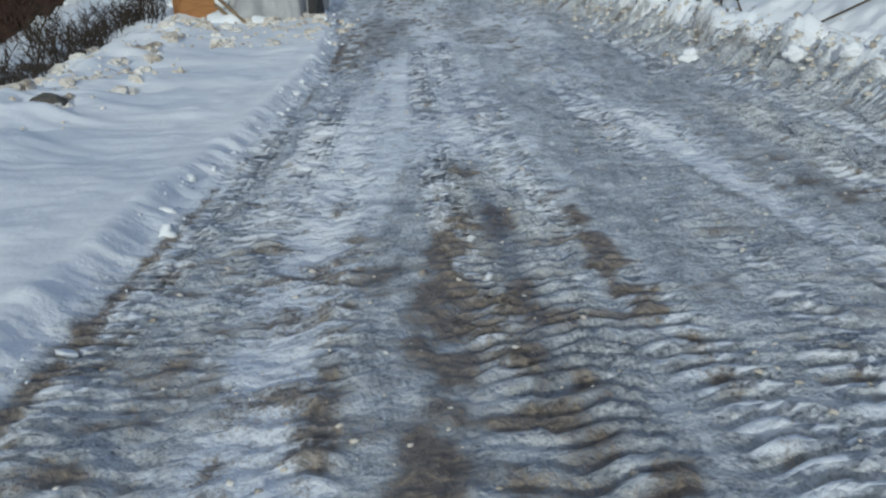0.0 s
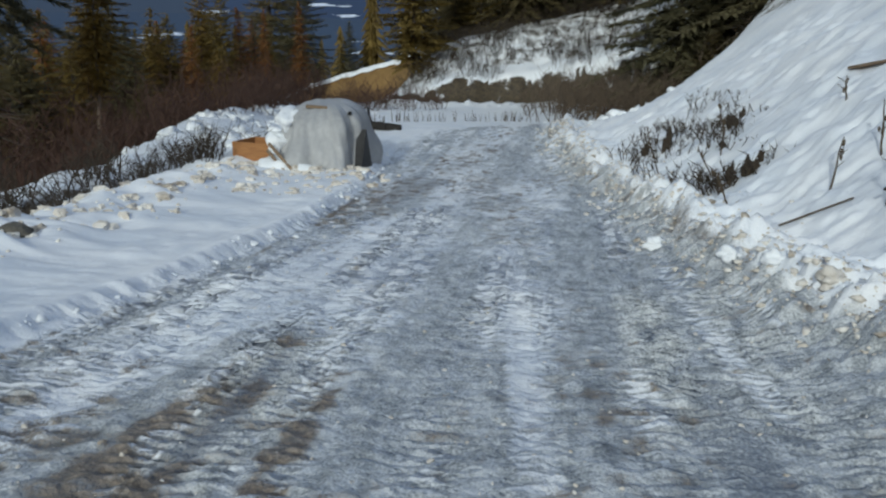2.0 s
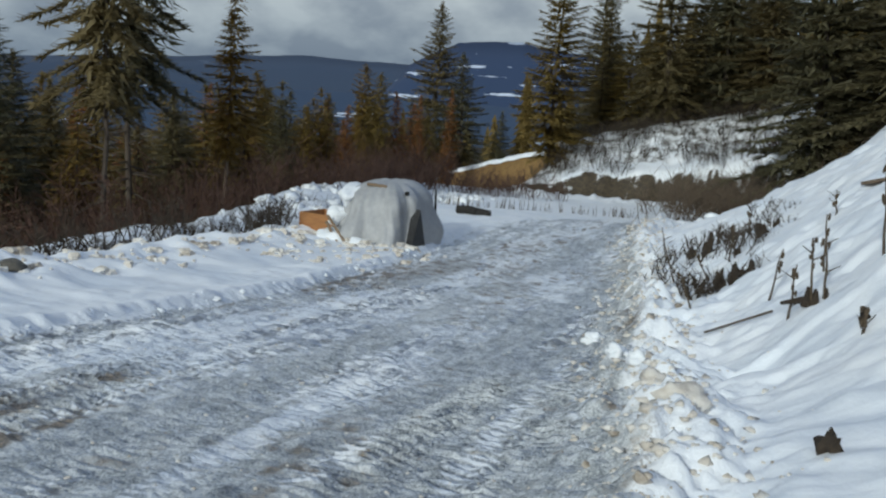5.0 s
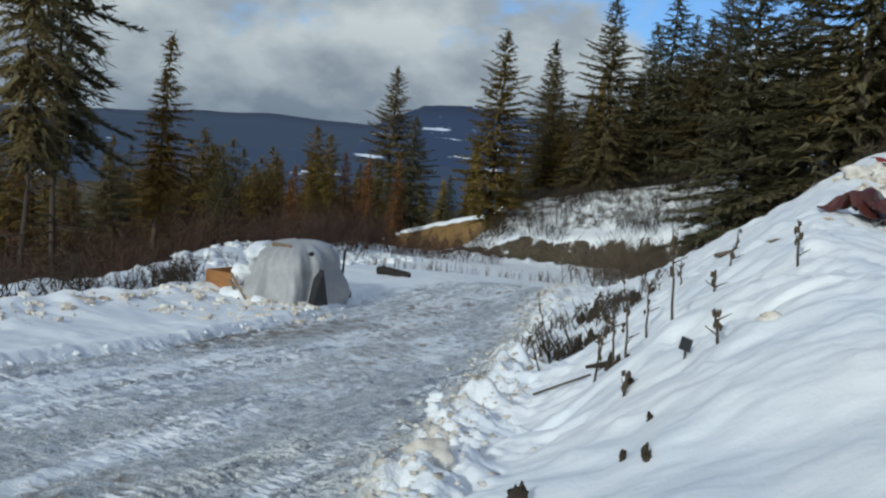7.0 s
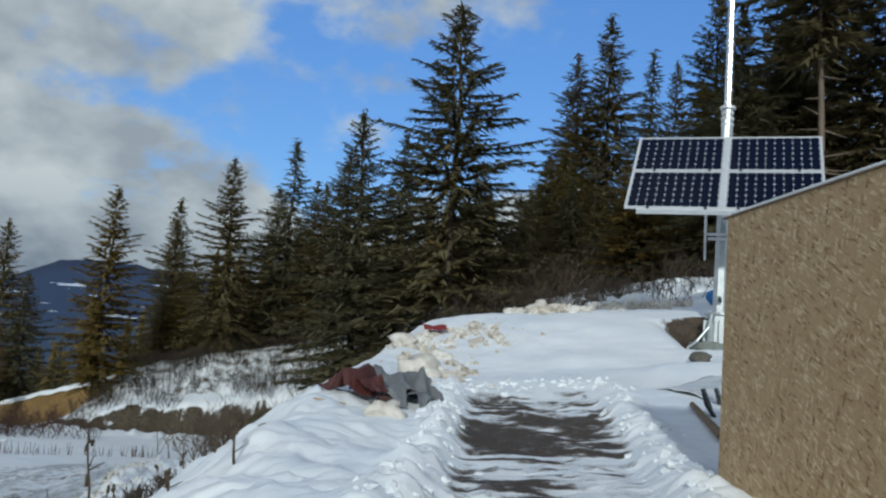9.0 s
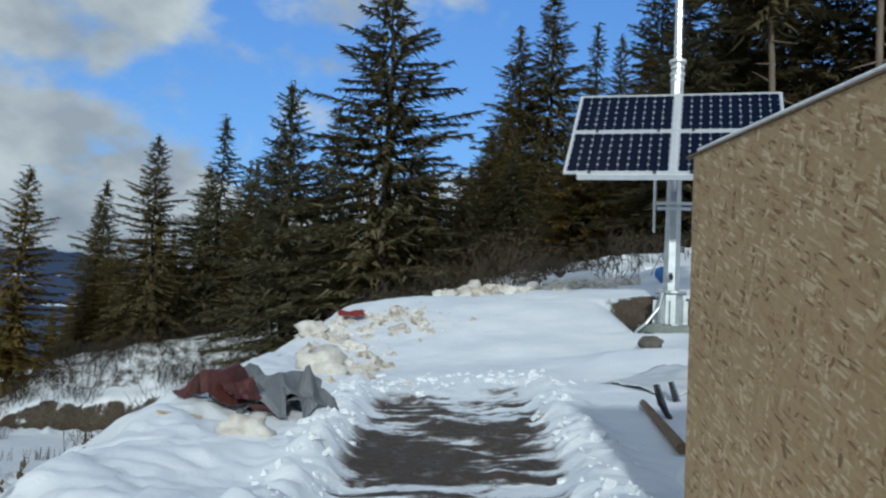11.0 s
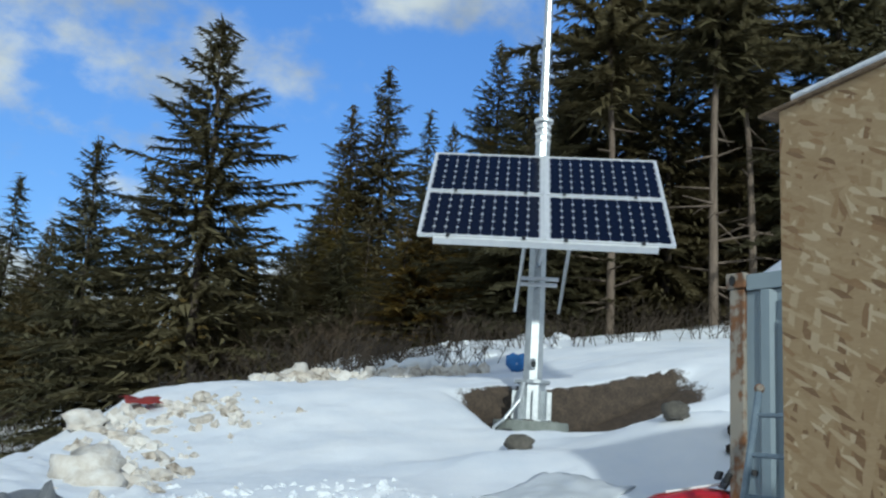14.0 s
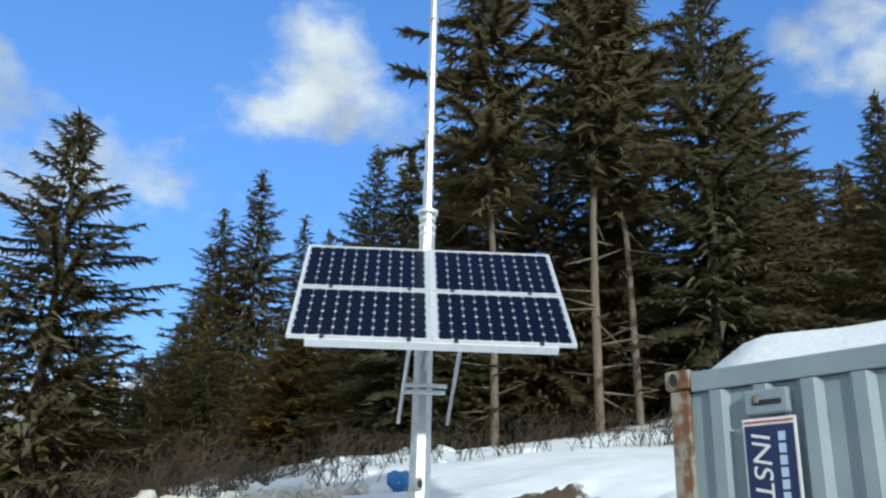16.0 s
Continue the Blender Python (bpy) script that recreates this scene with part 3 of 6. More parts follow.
# ---------------------------------------------------------------- trees
def crown_mesh(name, seed, height, width, bare, material, levels=34, per=8, twigs=10, taper=0.85, ragged=0.3, sag=0.35, rich=1.0):
    """A conifer's crown: whorls of drooping boughs, each set with small flat sprays."""
    rng = random.Random(seed)
    V, F = [], []

    def spray(p, d, n, size):
        side = d.cross(n).normalized() * size * rng.uniform(0.11, 0.19)
        tip = p + d * size + Vector((0, 0, -size * rng.uniform(-0.1, 0.25)))
        k = len(V)
        a, b = p - d * size * 0.1 + side, p - d * size * 0.1 - side
        # the upper side of each spray faces out of the crown
        if (b - a).cross(tip - a).dot(Vector((p.x, p.y, 0.25 * width))) < 0:
            a, b = b, a
        V.extend((a, b, tip))
        F.append((k, k + 1, k + 2))

    for lv in range(levels):
        f = (lv + rng.uniform(0, 0.8)) / levels
        z = bare + (height - bare) * f
        reach = width * ((1 - f) ** taper) * min(1.0, 0.45 + f * 3.2) + 0.10
        count = max(3, int(per * (0.55 + 0.6 * (1 - f))))
        phase = rng.uniform(0, 6.28)
        for k in range(count):
            if rng.random() < 0.10:
                continue
            a = phase + 6.283 * k / count + rng.uniform(-0.35, 0.35)
            r = reach * rng.uniform(1 - ragged * 1.6, 1 + ragged * 0.45)
            out = Vector((math.cos(a), math.sin(a), 0))
            tilt = 0.55 * f - sag * (1 - f) + rng.uniform(-0.12, 0.12)
            base = Vector((0, 0, z))
            nt = max(5, int(1.9 * rich * (4.6 * twigs * r / width + 6)))
            for q in range(nt):
                u = (q + rng.random()) / nt
                u = 0.16 + 0.84 * u
                p = base + out * (r * u) + Vector((0, 0, r * u * tilt - 0.16 * r * u * u + 0.10 * r * u**3))
                yaw = a + rng.choice((-1, 1)) * rng.uniform(0.15, 1.25)
                d = Vector((math.cos(yaw), math.sin(yaw), rng.uniform(-0.4, 0.25))).normalized()
                n = Vector((rng.uniform(-0.5, 0.5), rng.uniform(-0.5, 0.5), 1)).normalized()
                s = (0.16 + 0.30 * r * (1 - 0.55 * u)) * rng.uniform(0.75, 1.25)
                spray(p, d, n, min(s * 0.70, 0.36) / rich ** 0.35)
        # inner growth that closes the crown round the trunk
        for k in range(int(1.6 * rich * (6 + 30 * (1 - f)))):
            a, u = rng.uniform(0, 6.28), rng.uniform(0.05, 0.62)
            p = Vector((math.cos(a) * reach * u, math.sin(a) * reach * u, z + rng.uniform(-0.3, 0.3)))
            d = Vector((math.cos(a + rng.uniform(-0.8, 0.8)), math.sin(a + rng.uniform(-0.8, 0.8)), -rng.uniform(-0.2, 0.8))).normalized()
            spray(p, d, Vector((math.cos(a), math.sin(a), 0.6)).normalized(), (0.22 + 0.24 * rng.random()) / rich ** 0.35)
    for k in range(8):
        spray(Vector((0, 0, height - 0.55 + 0.06 * k)), Vector((rng.uniform(-0.5, 0.5), rng.uniform(-0.5, 0.5), 1)).normalized(), Vector((rng.uniform(-1, 1), rng.uniform(-1, 1), 0.1)).normalized(), 0.45)
    me = mesh_from(name, V, F, material, True)
    # sprays shade as one soft mass: their normals lean out of the crown
    N = []
    for i in range(0, len(V), 3):
        n = (V[i + 1] - V[i]).cross(V[i + 2] - V[i]).normalized()
        for p in V[i:i + 3]:
            out = Vector((p.x, p.y, 0.25 * width)).normalized()
            N.append((out + n).normalized())
    me.normals_split_custom_set_from_vertices(N)
    return me


def trunk_mesh(name, seed, height, radius, material, limbs=12, bare=0.0, reach=1.2):
    """A tapered, slightly bent trunk with dead limbs low down."""
    rng = random.Random(seed)
    bm = bmesh.new()
    p, n = Vector((0, 0, -0.6)), 9
    for k in range(n):
        f = (k + 1) / n
        q = Vector((rng.uniform(-0.05, 0.05), rng.uniform(-0.05, 0.05), height * f))
        tube(bm, p, q, radius * (1 - 0.93 * k / n), radius * (1 - 0.93 * f), 7, False)
        p = q
    for k in range(limbs):
        z = rng.uniform(0.12, 0.95) * max(bare, height * 0.25)
        a = rng.uniform(0, 6.28)
        r = reach * rng.uniform(0.4, 1.0)
        tube(bm, (0, 0, z), (math.cos(a) * r, math.sin(a) * r, z + rng.uniform(-0.4, 0.2) * r), 0.022, 0.006, 4, False)
    me = bpy.data.meshes.new(name)
    bm.to_mesh(me)
    bm.free()
    me.materials.append(material)
    me.shade_smooth()
    return me


def tree_kind(name, crown, trunk, label, category="conifer tree"):
    ob = thing(name, (0, 0, -500), label, category)
    for n, me in (("trunk", trunk), ("crown", crown)):
        if me:
            o = new(n, me)
            o.parent = ob
    return ob


HT = 10.0  # height of every model tree, scaled where it stands
fir_a = tree_kind("fir_tree", crown_mesh("crown", 1, HT, 3.7, 0.3, FIR, 44, 9, 11, 0.80, rich=1.6), trunk_mesh("trunk", 1, HT * 0.98, 0.16, BARK), "dark green fir tree at the forest edge")
fir_b = tree_kind("fir_tree", crown_mesh("crown", 2, HT, 3.2, 0.4, FIR, 46, 8, 10, 0.82, 0.4, rich=1.35), trunk_mesh("trunk", 2, HT * 0.98, 0.13, BARK), "slim dark fir tree with ragged boughs")
fir_c = tree_kind("fir_tree", crown_mesh("crown", 3, HT, 2.4, 0.6, FIR, 42, 7, 9, 0.9, 0.5, 0.45), trunk_mesh("trunk", 3, HT * 0.98, 0.11, BARK), "narrow sparse fir tree with thin top")
pine_a = tree_kind("pine_tree", crown_mesh("crown", 4, HT, 2.6, 0.7, PINE, 40, 8, 10, 0.62, 0.35, 0.1), trunk_mesh("trunk", 4, HT * 0.97, 0.14, BARK), "olive green pine tree in winter light")
pine_b = tree_kind("pine_tree", crown_mesh("crown", 5, HT, 1.9, 3.9, FIR, 28, 7, 10, 0.55, 0.55, 0.15, 1.5), trunk_mesh("trunk", 5, HT * 0.97, 0.085, PALE_BARK, 22, 4.6, 0.9), "tall pine with a bare pale trunk")
pine_c = tree_kind("pine_tree", crown_mesh("crown", 7, HT, 1.5, 3.0, PINE, 30, 7, 10, 0.7, 0.45, 0.3), trunk_mesh("trunk", 7, HT * 0.97, 0.10, PALE_BARK, 22, 3.6, 0.7), "slender pine with a pale lower trunk")
larch = tree_kind("larch_tree", crown_mesh("crown", 6, HT, 1.8, 0.6, LARCH, 34, 7, 9, 0.8, 0.4), trunk_mesh("trunk", 6, HT * 0.97, 0.12, BARK), "rusty brown dying conifer")
thin_fir = tree_kind("fir_tree", crown_mesh("crown", 21, HT, 2.9, 0.3, FIR, 26, 8, 10, 0.9, 0.35, 0.35, 0.45), trunk_mesh("trunk", 21, HT * 0.98, 0.14, BARK, 4), "dark fir tree standing deep in the wood")
thin_pine = tree_kind("pine_tree", crown_mesh("crown", 22, HT, 2.5, 0.5, PINE, 26, 8, 10, 0.7, 0.35, 0.15, 0.45), trunk_mesh("trunk", 22, HT * 0.97, 0.13, BARK, 4), "olive pine tree standing deep in the wood")
pine_d = tree_kind("pine_tree", crown_mesh("crown", 23, HT, 2.0, 2.6, FIR, 30, 6, 10, 0.7, 0.6, 0.45, 1.7), trunk_mesh("trunk", 23, HT * 0.97, 0.075, BARK, 26, 3.8, 0.8), "tall dark pine with a bare thin trunk")
MODELS = (pine_d, thin_fir, thin_pine, fir_a, fir_b, fir_c, pine_a, pine_b, pine_c, larch)


def plant(model, x, y, top, wide=1.0, base=None, group="forest edge conifers"):
    """Stands a tree on the ground with its tip at the height given."""
    z = ground_z(x, y) if base is None else base
    h = top - z
    m = pose(x, y, z - 0.1, random.uniform(-1.5, 1.5), random.uniform(-1.5, 1.5), random.uniform(0, 360))
    ob = copy_thing(model, m)
    k = h / HT
    ob.scale = (k * wide, k * wide, k)
    ob["group"] = group
    return ob


random.seed(11)
for model, x, y, top, wide in (
    # below the road, over the valley
    (fir_b, -27.7, 31.5, 4.6, 1.2), (fir_a, -33.9, 39.4, 2.7, 1.1), (fir_b, -29.2, 37.0, 1.3, 1.3), (pine_d, -12.7, 20.9, 12.6, 0.68), (pine_d, -14.0, 23.7, 13.4, 0.8),
    (pine_c, -12.7, 27.1, 5.3, 1.0), (fir_b, -18.8, 32.6, 1.2, 1.2), (pine_a, -26.1, 51.8, 2.6, 1.2), (fir_a, -19.8, 43.8, 1.0, 1.0), (pine_a, -23.2, 53.4, 0.6, 1.1),
    (pine_a, -24.1, 58.5, 1.4, 1.1), (pine_a, -25.9, 68.7, 3.9, 1.0), (pine_a, -22.6, 64.7, 3.2, 1.0), (larch, -19.9, 65.8, 1.7, 0.9), (larch, -16.1, 61.8, 2.2, 1.0),
    (fir_a, -22.8, 85.9, 6.1, 1.0), (fir_a, -28.5, 93.9, 11.6, 0.9), (fir_b, -16.5, 27.5, 0.5, 1.2), (fir_a, -21.5, 26.0, 1.0, 1.1), (fir_b, -24.0, 41.0, -0.5, 1.2),
    (fir_a, -15.5, 36.0, -1.0, 1.1), (pine_a, -17.5, 50.0, -0.5, 1.2), (fir_b, -14.5, 70.0, 0.8, 1.1), (larch, -24.5, 62.0, -0.5, 1.2), (pine_a, -30.0, 60.0, 1.5, 1.1),
    # past the bend
    (pine_a, -6.1, 49.4, 9.4, 0.95), (fir_b, -6.7, 69.8, 11.8, 1.0), (fir_a, -0.2, 52.3, 12.1, 0.9), (fir_c, 2.8, 53.8, 13.8, 1.1), (fir_a, 7.2, 40.9, 12.5, 0.85),
    (fir_b, 8.8, 42.0, 12.0, 1.0), (fir_a, 10.7, 35.1, 15.8, 1.02), (fir_c, -4.6, 59.6, 9.1, 1.2), (fir_b, 1.4, 60.5, 11.9, 1.2), (fir_b, 5.1, 50.8, 10.8, 1.2),
    (fir_a, 5.9, 60.2, 14.6, 1.0), (fir_b, 3.6, 62.2, 12.8, 1.1), (pine_a, -3.0, 57.0, 6.5, 1.3), (pine_a, 3.0, 57.0, 7.8, 1.3), (fir_a, 5.6, 56.0, 9.2, 1.1),
    # the upper wood behind the yard
    (fir_b, 20.8, 57.1, 22.0, 1.0), (fir_b, 22.4, 55.9, 24.3, 0.95), (fir_c, 27.9, 64.9, 25.5, 0.9), (fir_a, 29.5, 64.6, 24.8, 0.6), (fir_a, 24.9, 44.5, 21.9, 0.75),
    (fir_a, 17.7, 51.1, 13.8, 1.1), (fir_b, 15.2, 43.4, 10.1, 1.3), (fir_a, 12.6, 42.1, 11.0, 1.1), (fir_b, 16.5, 46.4, 12.1, 1.3), (pine_b, 22.9, 30.2, 25.1, 0.9),
    (pine_b, 25.5, 28.4, 27.4, 0.9), (pine_b, 27.1, 28.5, 24.8, 0.9), (fir_a, 30.2, 28.2, 23.8, 0.9), (fir_a, 33.5, 29.1, 22.8, 0.9), (fir_b, 39.9, 32.5, 21.2, 1.1),
    (fir_a, 42.7, 32.1, 20.5, 1.0), (fir_b, 38.8, 27.2, 20.5, 1.1), (fir_a, 46.3, 40.4, 23.2, 1.0), (fir_b, 30.2, 46.8, 21.9, 1.1), (fir_a, 26.5, 34.9, 20.2, 1.0),
    (fir_a, 27.2, 41.4, 19.2, 1.1), (pine_c, 21.0, 36.5, 14.0, 1.3), (fir_b, 32.0, 36.0, 20.0, 1.2), (fir_a, 36.0, 40.0, 21.0, 1.1), (fir_b, 20.0, 41.0, 12.5, 1.4),
    (fir_a, 13.8, 38.5, 9.0, 1.2), (fir_b, 35.0, 24.0, 17.0, 1.2), (fir_a, 40.0, 22.0, 17.5, 1.1), (fir_b, 23.0, 33.5, 17.5, 1.0), (fir_a, 26.2, 32.0, 19.5, 0.8), (fir_b, 28.6, 31.0, 18.0, 1.0),
):
    plant(model, x, y, top, wide)

# more of the wood below the shelf
for k in range(80):
    x, y = random.uniform(-52, -14), random.uniform(26, 82)
    if x > -16 - (y - 24) * 0.12:
        x -= 8
    plant(random.choice((thin_fir, thin_pine, thin_pine, thin_pine, larch)), x, y, random.uniform(-1.4, 2.3), random.uniform(1.15, 1.55))
# and of the upper wood
for k in range(22):
    x, y = random.uniform(14, 48), random.uniform(36, 62)
    plant(random.choice((thin_fir, thin_fir, thin_pine)), x, y, ground_z(x, y) + random.uniform(6, 11), random.uniform(1.1, 1.4))
for k in range(14):
    x, y = random.uniform(-7, 13), random.uniform(56, 70)
    plant(random.choice((thin_pine, thin_fir)), x, y, ground_z(x, y) + random.uniform(4, 7.5), random.uniform(1.1, 1.5))

# low growth that closes the wood behind the crest
for k in range(20):
    x, y = 8.5 + 0.75 * k + random.uniform(-0.6, 0.6), random.uniform(34, 40)
    plant(random.choice((thin_fir, thin_pine, fir_b)), x, y, ground_z(x, y) + random.uniform(3.2, 5.5), random.uniform(1.2, 1.5))
for k in range(16):
    x, y = 21 + 0.95 * k + random.uniform(-0.6, 0.6), random.uniform(31.5, 39)
    plant(random.choice((thin_fir, thin_pine, fir_b)), x, y, ground_z(x, y) + random.uniform(7, 10.5), random.uniform(1.1, 1.3))

# an unseen wood added behind the yard's lower end, to shade the road
for k in range(14):
    x, y = -26 + 5 * k + random.uniform(-1, 1), -42 + random.uniform(-5, 5)
    plant(random.choice((thin_fir, thin_pine)), x, y, ground_z(x, y) + random.uniform(9.5, 13.5), 1.25, group="wood behind the road")


def far_woods():
    """Distant forest on the slopes: simple ragged cones joined in one sheet."""
    rng = random.Random(5)
    V, F = [], []
    spots = [(rng.uniform(-120, -30), rng.uniform(85, 220)) for _ in range(520)] + [(rng.uniform(-95, -58), rng.uniform(30, 85)) for _ in range(160)]
    spots += [(rng.uniform(-16, 70), rng.uniform(66, 130)) for _ in range(360)]
    spots += [(rng.uniform(48, 110), rng.uniform(30, 80)) for _ in range(160)]
    X = np.array(spots)
    zs = terrain(X[:, 0], X[:, 1])[0]
    for (x, y), z in zip(spots, zs):
        if x < -12 and y > 75 and x > -30:
            continue
        h = rng.uniform(7, 11.5) if x < 0 else rng.uniform(9, 15)
        if x > -16 and y > 66:
            h = rng.uniform(6, 11)
        w = h * rng.uniform(0.13, 0.2)
        tiers = 13
        for t in range(tiers):
            f = t / tiers
            zz, r = z + h * (0.06 + 0.90 * f), w * (1 - f) ** 0.85 + 0.10
            n = 14
            k = len(V)
            V.append((x, y, zz + h * 0.10))
            for q in range(n):
                a = 6.283 * (q + rng.uniform(-0.3, 0.3)) / n
                rr = r * (rng.uniform(0.85, 1.35) if q % 2 else rng.uniform(0.3, 0.55))
                V.append((x + math.cos(a) * rr, y + math.sin(a) * rr, zz - (rng.uniform(0.0, 0.05) * h if q % 2 else -0.02 * h)))
            F += [(k, k + 1 + q, k + 1 + (q + 1) % n) for q in range(n)]
    return tagged(new("far_woods", mesh_from("far_woods", V, F, PINE)), "dense dark conifer woods on the slopes", "forest", kind="stuff")


far_woods()


def brushwood(name, spots, seed, material, height, label, spread=0.5, stems=9):
    """Leafless thicket: thin forked stems, joined as one growth."""
    rng = random.Random(seed)
    V, F = [], []

    def stem(a, b, r):
        d = (b - a).normalized()
        s = d.cross(Vector((0.3, 0.7, 0.2))).normalized() * r
        t = d.cross(s).normalized() * r
        k = len(V)
        V.extend((a + s, a - s * 0.5 + t, a - s * 0.5 - t, b))
        F.extend(((k, k + 1, k + 3), (k + 1, k + 2, k + 3), (k + 2, k, k + 3)))

    P = np.array(spots)
    zs = terrain(P[:, 0], P[:, 1])[0]
    for (x, y), z in zip(spots, zs):
        h = height * rng.uniform(0.5, 1.25)
        for _ in range(stems):
            a = Vector((x + rng.uniform(-spread, spread) * 0.5, y + rng.uniform(-spread, spread) * 0.5, z - 0.05))
            b = a + Vector((rng.uniform(-0.5, 0.5) * h, rng.uniform(-0.5, 0.5) * h, h * rng.uniform(0.6, 1.0)))
            stem(a, b, 0.010 + 0.004 * h)
            for _ in range(4):
                p = a.lerp(b, rng.uniform(0.25, 0.85))
                stem(p, p + Vector((rng.uniform(-0.4, 0.4), rng.uniform(-0.4, 0.4), rng.uniform(0.1, 0.5))) * h * 0.8, 0.007 + 0.003 * h)
    return tagged(new(name, mesh_from(name, V, F, material)), label, "brush", kind="stuff")


rng = random.Random(3)
brushwood("hillside_brush", [(rng.uniform(-6, 9), rng.uniform(45.5, 56)) for _ in range(300)], 1, TWIG, 1.0, "leafless brown brush on the snowy hillside", 1.2)
brushwood("bank_foot_brush", [(rng.uniform(-8, -3.5) if rng.random() < 0.5 else rng.uniform(3, 9), rng.uniform(39, 46)) for _ in range(70)], 2, RED_TWIG, 1.1, "reddish brown twigs at the foot of the cut", 1.0)
brushwood("yard_edge_brush", [(rng.uniform(9, 26), rng.uniform(22.5, 31)) for _ in range(100)], 3, TWIG, 1.0, "leafless grey brush behind the yard", 1.1)
brushwood("valley_edge_brush", [(-7.5 - rng.uniform(0, 9), rng.uniform(12, 44)) for _ in range(170)], 4, RED_TWIG, 1.7, "reddish leafless thicket below the shelf", 1.2)
brushwood("wood_edge_brush", [(rng.uniform(1, 19), rng.uniform(33, 43)) for _ in range(170)], 8, BROWN_TWIG, 2.0, "tall leafless brown shrubs below the firs", 1.4)
brushwood("valley_shrubs", [(-11 - rng.uniform(0, 14), rng.uniform(22, 50)) for _ in range(95)], 9, RED_TWIG, 3.0, "tall reddish leafless shrubs in the valley wood", 1.6)
brushwood("ditch_brush", [(rng.uniform(-6.4, -4.8), rng.uniform(7, 19)) for _ in range(46)], 5, TWIG, 0.8, "thin leafless shrubs along the ditch", 0.5)
brushwood("slope_brush", [(rng.gauss(4.0, 0.45), rng.gauss(17, 1.6)) for _ in range(26)] + [(rng.gauss(4.25, 0.16), rng.gauss(12.25, 0.18)) for _ in range(9)] + [(rng.gauss(4.7, 0.3), rng.gauss(15.2, 0.5)) for _ in range(8)], 6, TWIG, 0.42, "dry brown brush on the road bank", 0.6)

for model in MODELS:
    for o in (*model.children_recursive, model):
        bpy.data.objects.remove(o)



# ---------------------------------------------------------------- materials of made things
def osb_material():
    m = Mat("strand_board", 0.75)
    layers = []
    for k, (ang, sx, sy) in enumerate(((8, 7, 22), (-35, 8, 26), (62, 9, 24), (-78, 7, 20), (25, 13, 40))):
        mp = m.node("ShaderNodeMapping", Rotation=(0, 0, radians(ang)), Location=(k * 3.7, k * 1.9, 0), Scale=(1 / (sx * 1.25), 1 / (sy * 2.0), 1))
        mp.vector_type = "TEXTURE"
        m.link(m.co.outputs["Object"], mp.inputs["Vector"])
        v = m.nt.nodes.new("ShaderNodeTexVoronoi")
        v.voronoi_dimensions = "2D"
        v.inputs["Scale"].default_value = 1.0
        m.link(mp.outputs[0], v.inputs["Vector"])
        layers.append(v)
    sep = [m.nt.nodes.new("ShaderNodeSeparateColor") for _ in layers]
    for s, v in zip(sep, layers):
        m.link(v.outputs["Color"], s.inputs[0])
    cols = [m.ramp(s.outputs[0], [(0.03, (0.19, 0.10, 0.042)), (0.10, (0.34, 0.20, 0.09)), (0.16, (0.39, 0.262, 0.13)), (0.80, (0.46, 0.325, 0.175)), (0.95, (0.62, 0.49, 0.31))]) for s in sep]
    c, h = cols[0], layers[0].outputs["Distance"]
    for k in range(1, 5):
        on = m.math("GREATER_THAN", sep[k].outputs[2], 0.52)
        c = m.mix(on, c, cols[k])
        h = m.mix(on, h, sep[k].outputs[1])
    grain = m.noise(30, 4, (1, 6, 1))
    m.color(m.mix(0.15, c, m.ramp(grain, [(0.3, (0.26, 0.17, 0.085)), (0.7, (0.55, 0.42, 0.25))])))
    m.bump(h, 0.35, 0.006)
    return m.m


def rusty_paint(name, dark, light, amount):
    m = Mat(name, 0.5)
    base = m.ramp(m.noise(1.3, 4), [(0.3, dark), (0.7, light)])
    streak = m.noise(4, 6, (1.5, 1.5, 0.25))
    spot = m.noise(9, 6)
    r = m.node("ShaderNodeMapRange")
    r.inputs["From Min"].default_value, r.inputs["From Max"].default_value = amount, amount + 0.07
    m.link(m.mix(0.5, streak, spot), r.inputs["Value"])
    rust = m.ramp(spot, [(0.3, (0.06, 0.028, 0.014)), (0.7, (0.24, 0.11, 0.045))])
    m.color(m.mix(r.outputs[0], base, rust))
    m.bump(spot, 0.2, 0.004)
    return m.m


OSB = osb_material()
BOARD = simple("weathered_board", (0.09, 0.06, 0.035), (0.30, 0.21, 0.13), 4, 0.85, 0, 0.5, 0.006, (0.6, 8, 8))
ORANGE_WOOD = simple("orange_plywood", (0.20, 0.085, 0.028), (0.42, 0.20, 0.07), 3, 0.7, 0, 0.4, 0.004, (1, 1, 6))
GREY_PAINT = rusty_paint("grey_container_paint", (0.21, 0.27, 0.31), (0.30, 0.36, 0.39), 0.635)
RUSTY_POST = rusty_paint("rust_streaked_paint", (0.25, 0.24, 0.21), (0.38, 0.33, 0.26), 0.49)
GALV = simple("galvanised_steel", (0.42, 0.45, 0.47), (0.66, 0.69, 0.70), 5, 0.38, 0.75, 0.15, 0.004)
BRIGHT = simple("bright_pipe", (0.62, 0.64, 0.65), (0.80, 0.81, 0.82), 3, 0.24, 0.9, 0.1, 0.002)
ALU = simple("aluminium_frame", (0.62, 0.64, 0.66), (0.80, 0.81, 0.82), 6, 0.4, 0.35, 0.1, 0.002)
BACKING = simple("panel_backsheet", (0.44, 0.46, 0.50), (0.56, 0.57, 0.60), 4, 0.25)
CELL = simple("blue_silicon", (0.0025, 0.0035, 0.010), (0.005, 0.007, 0.019), 3, 0.16, 0, 0.05, 0.001)
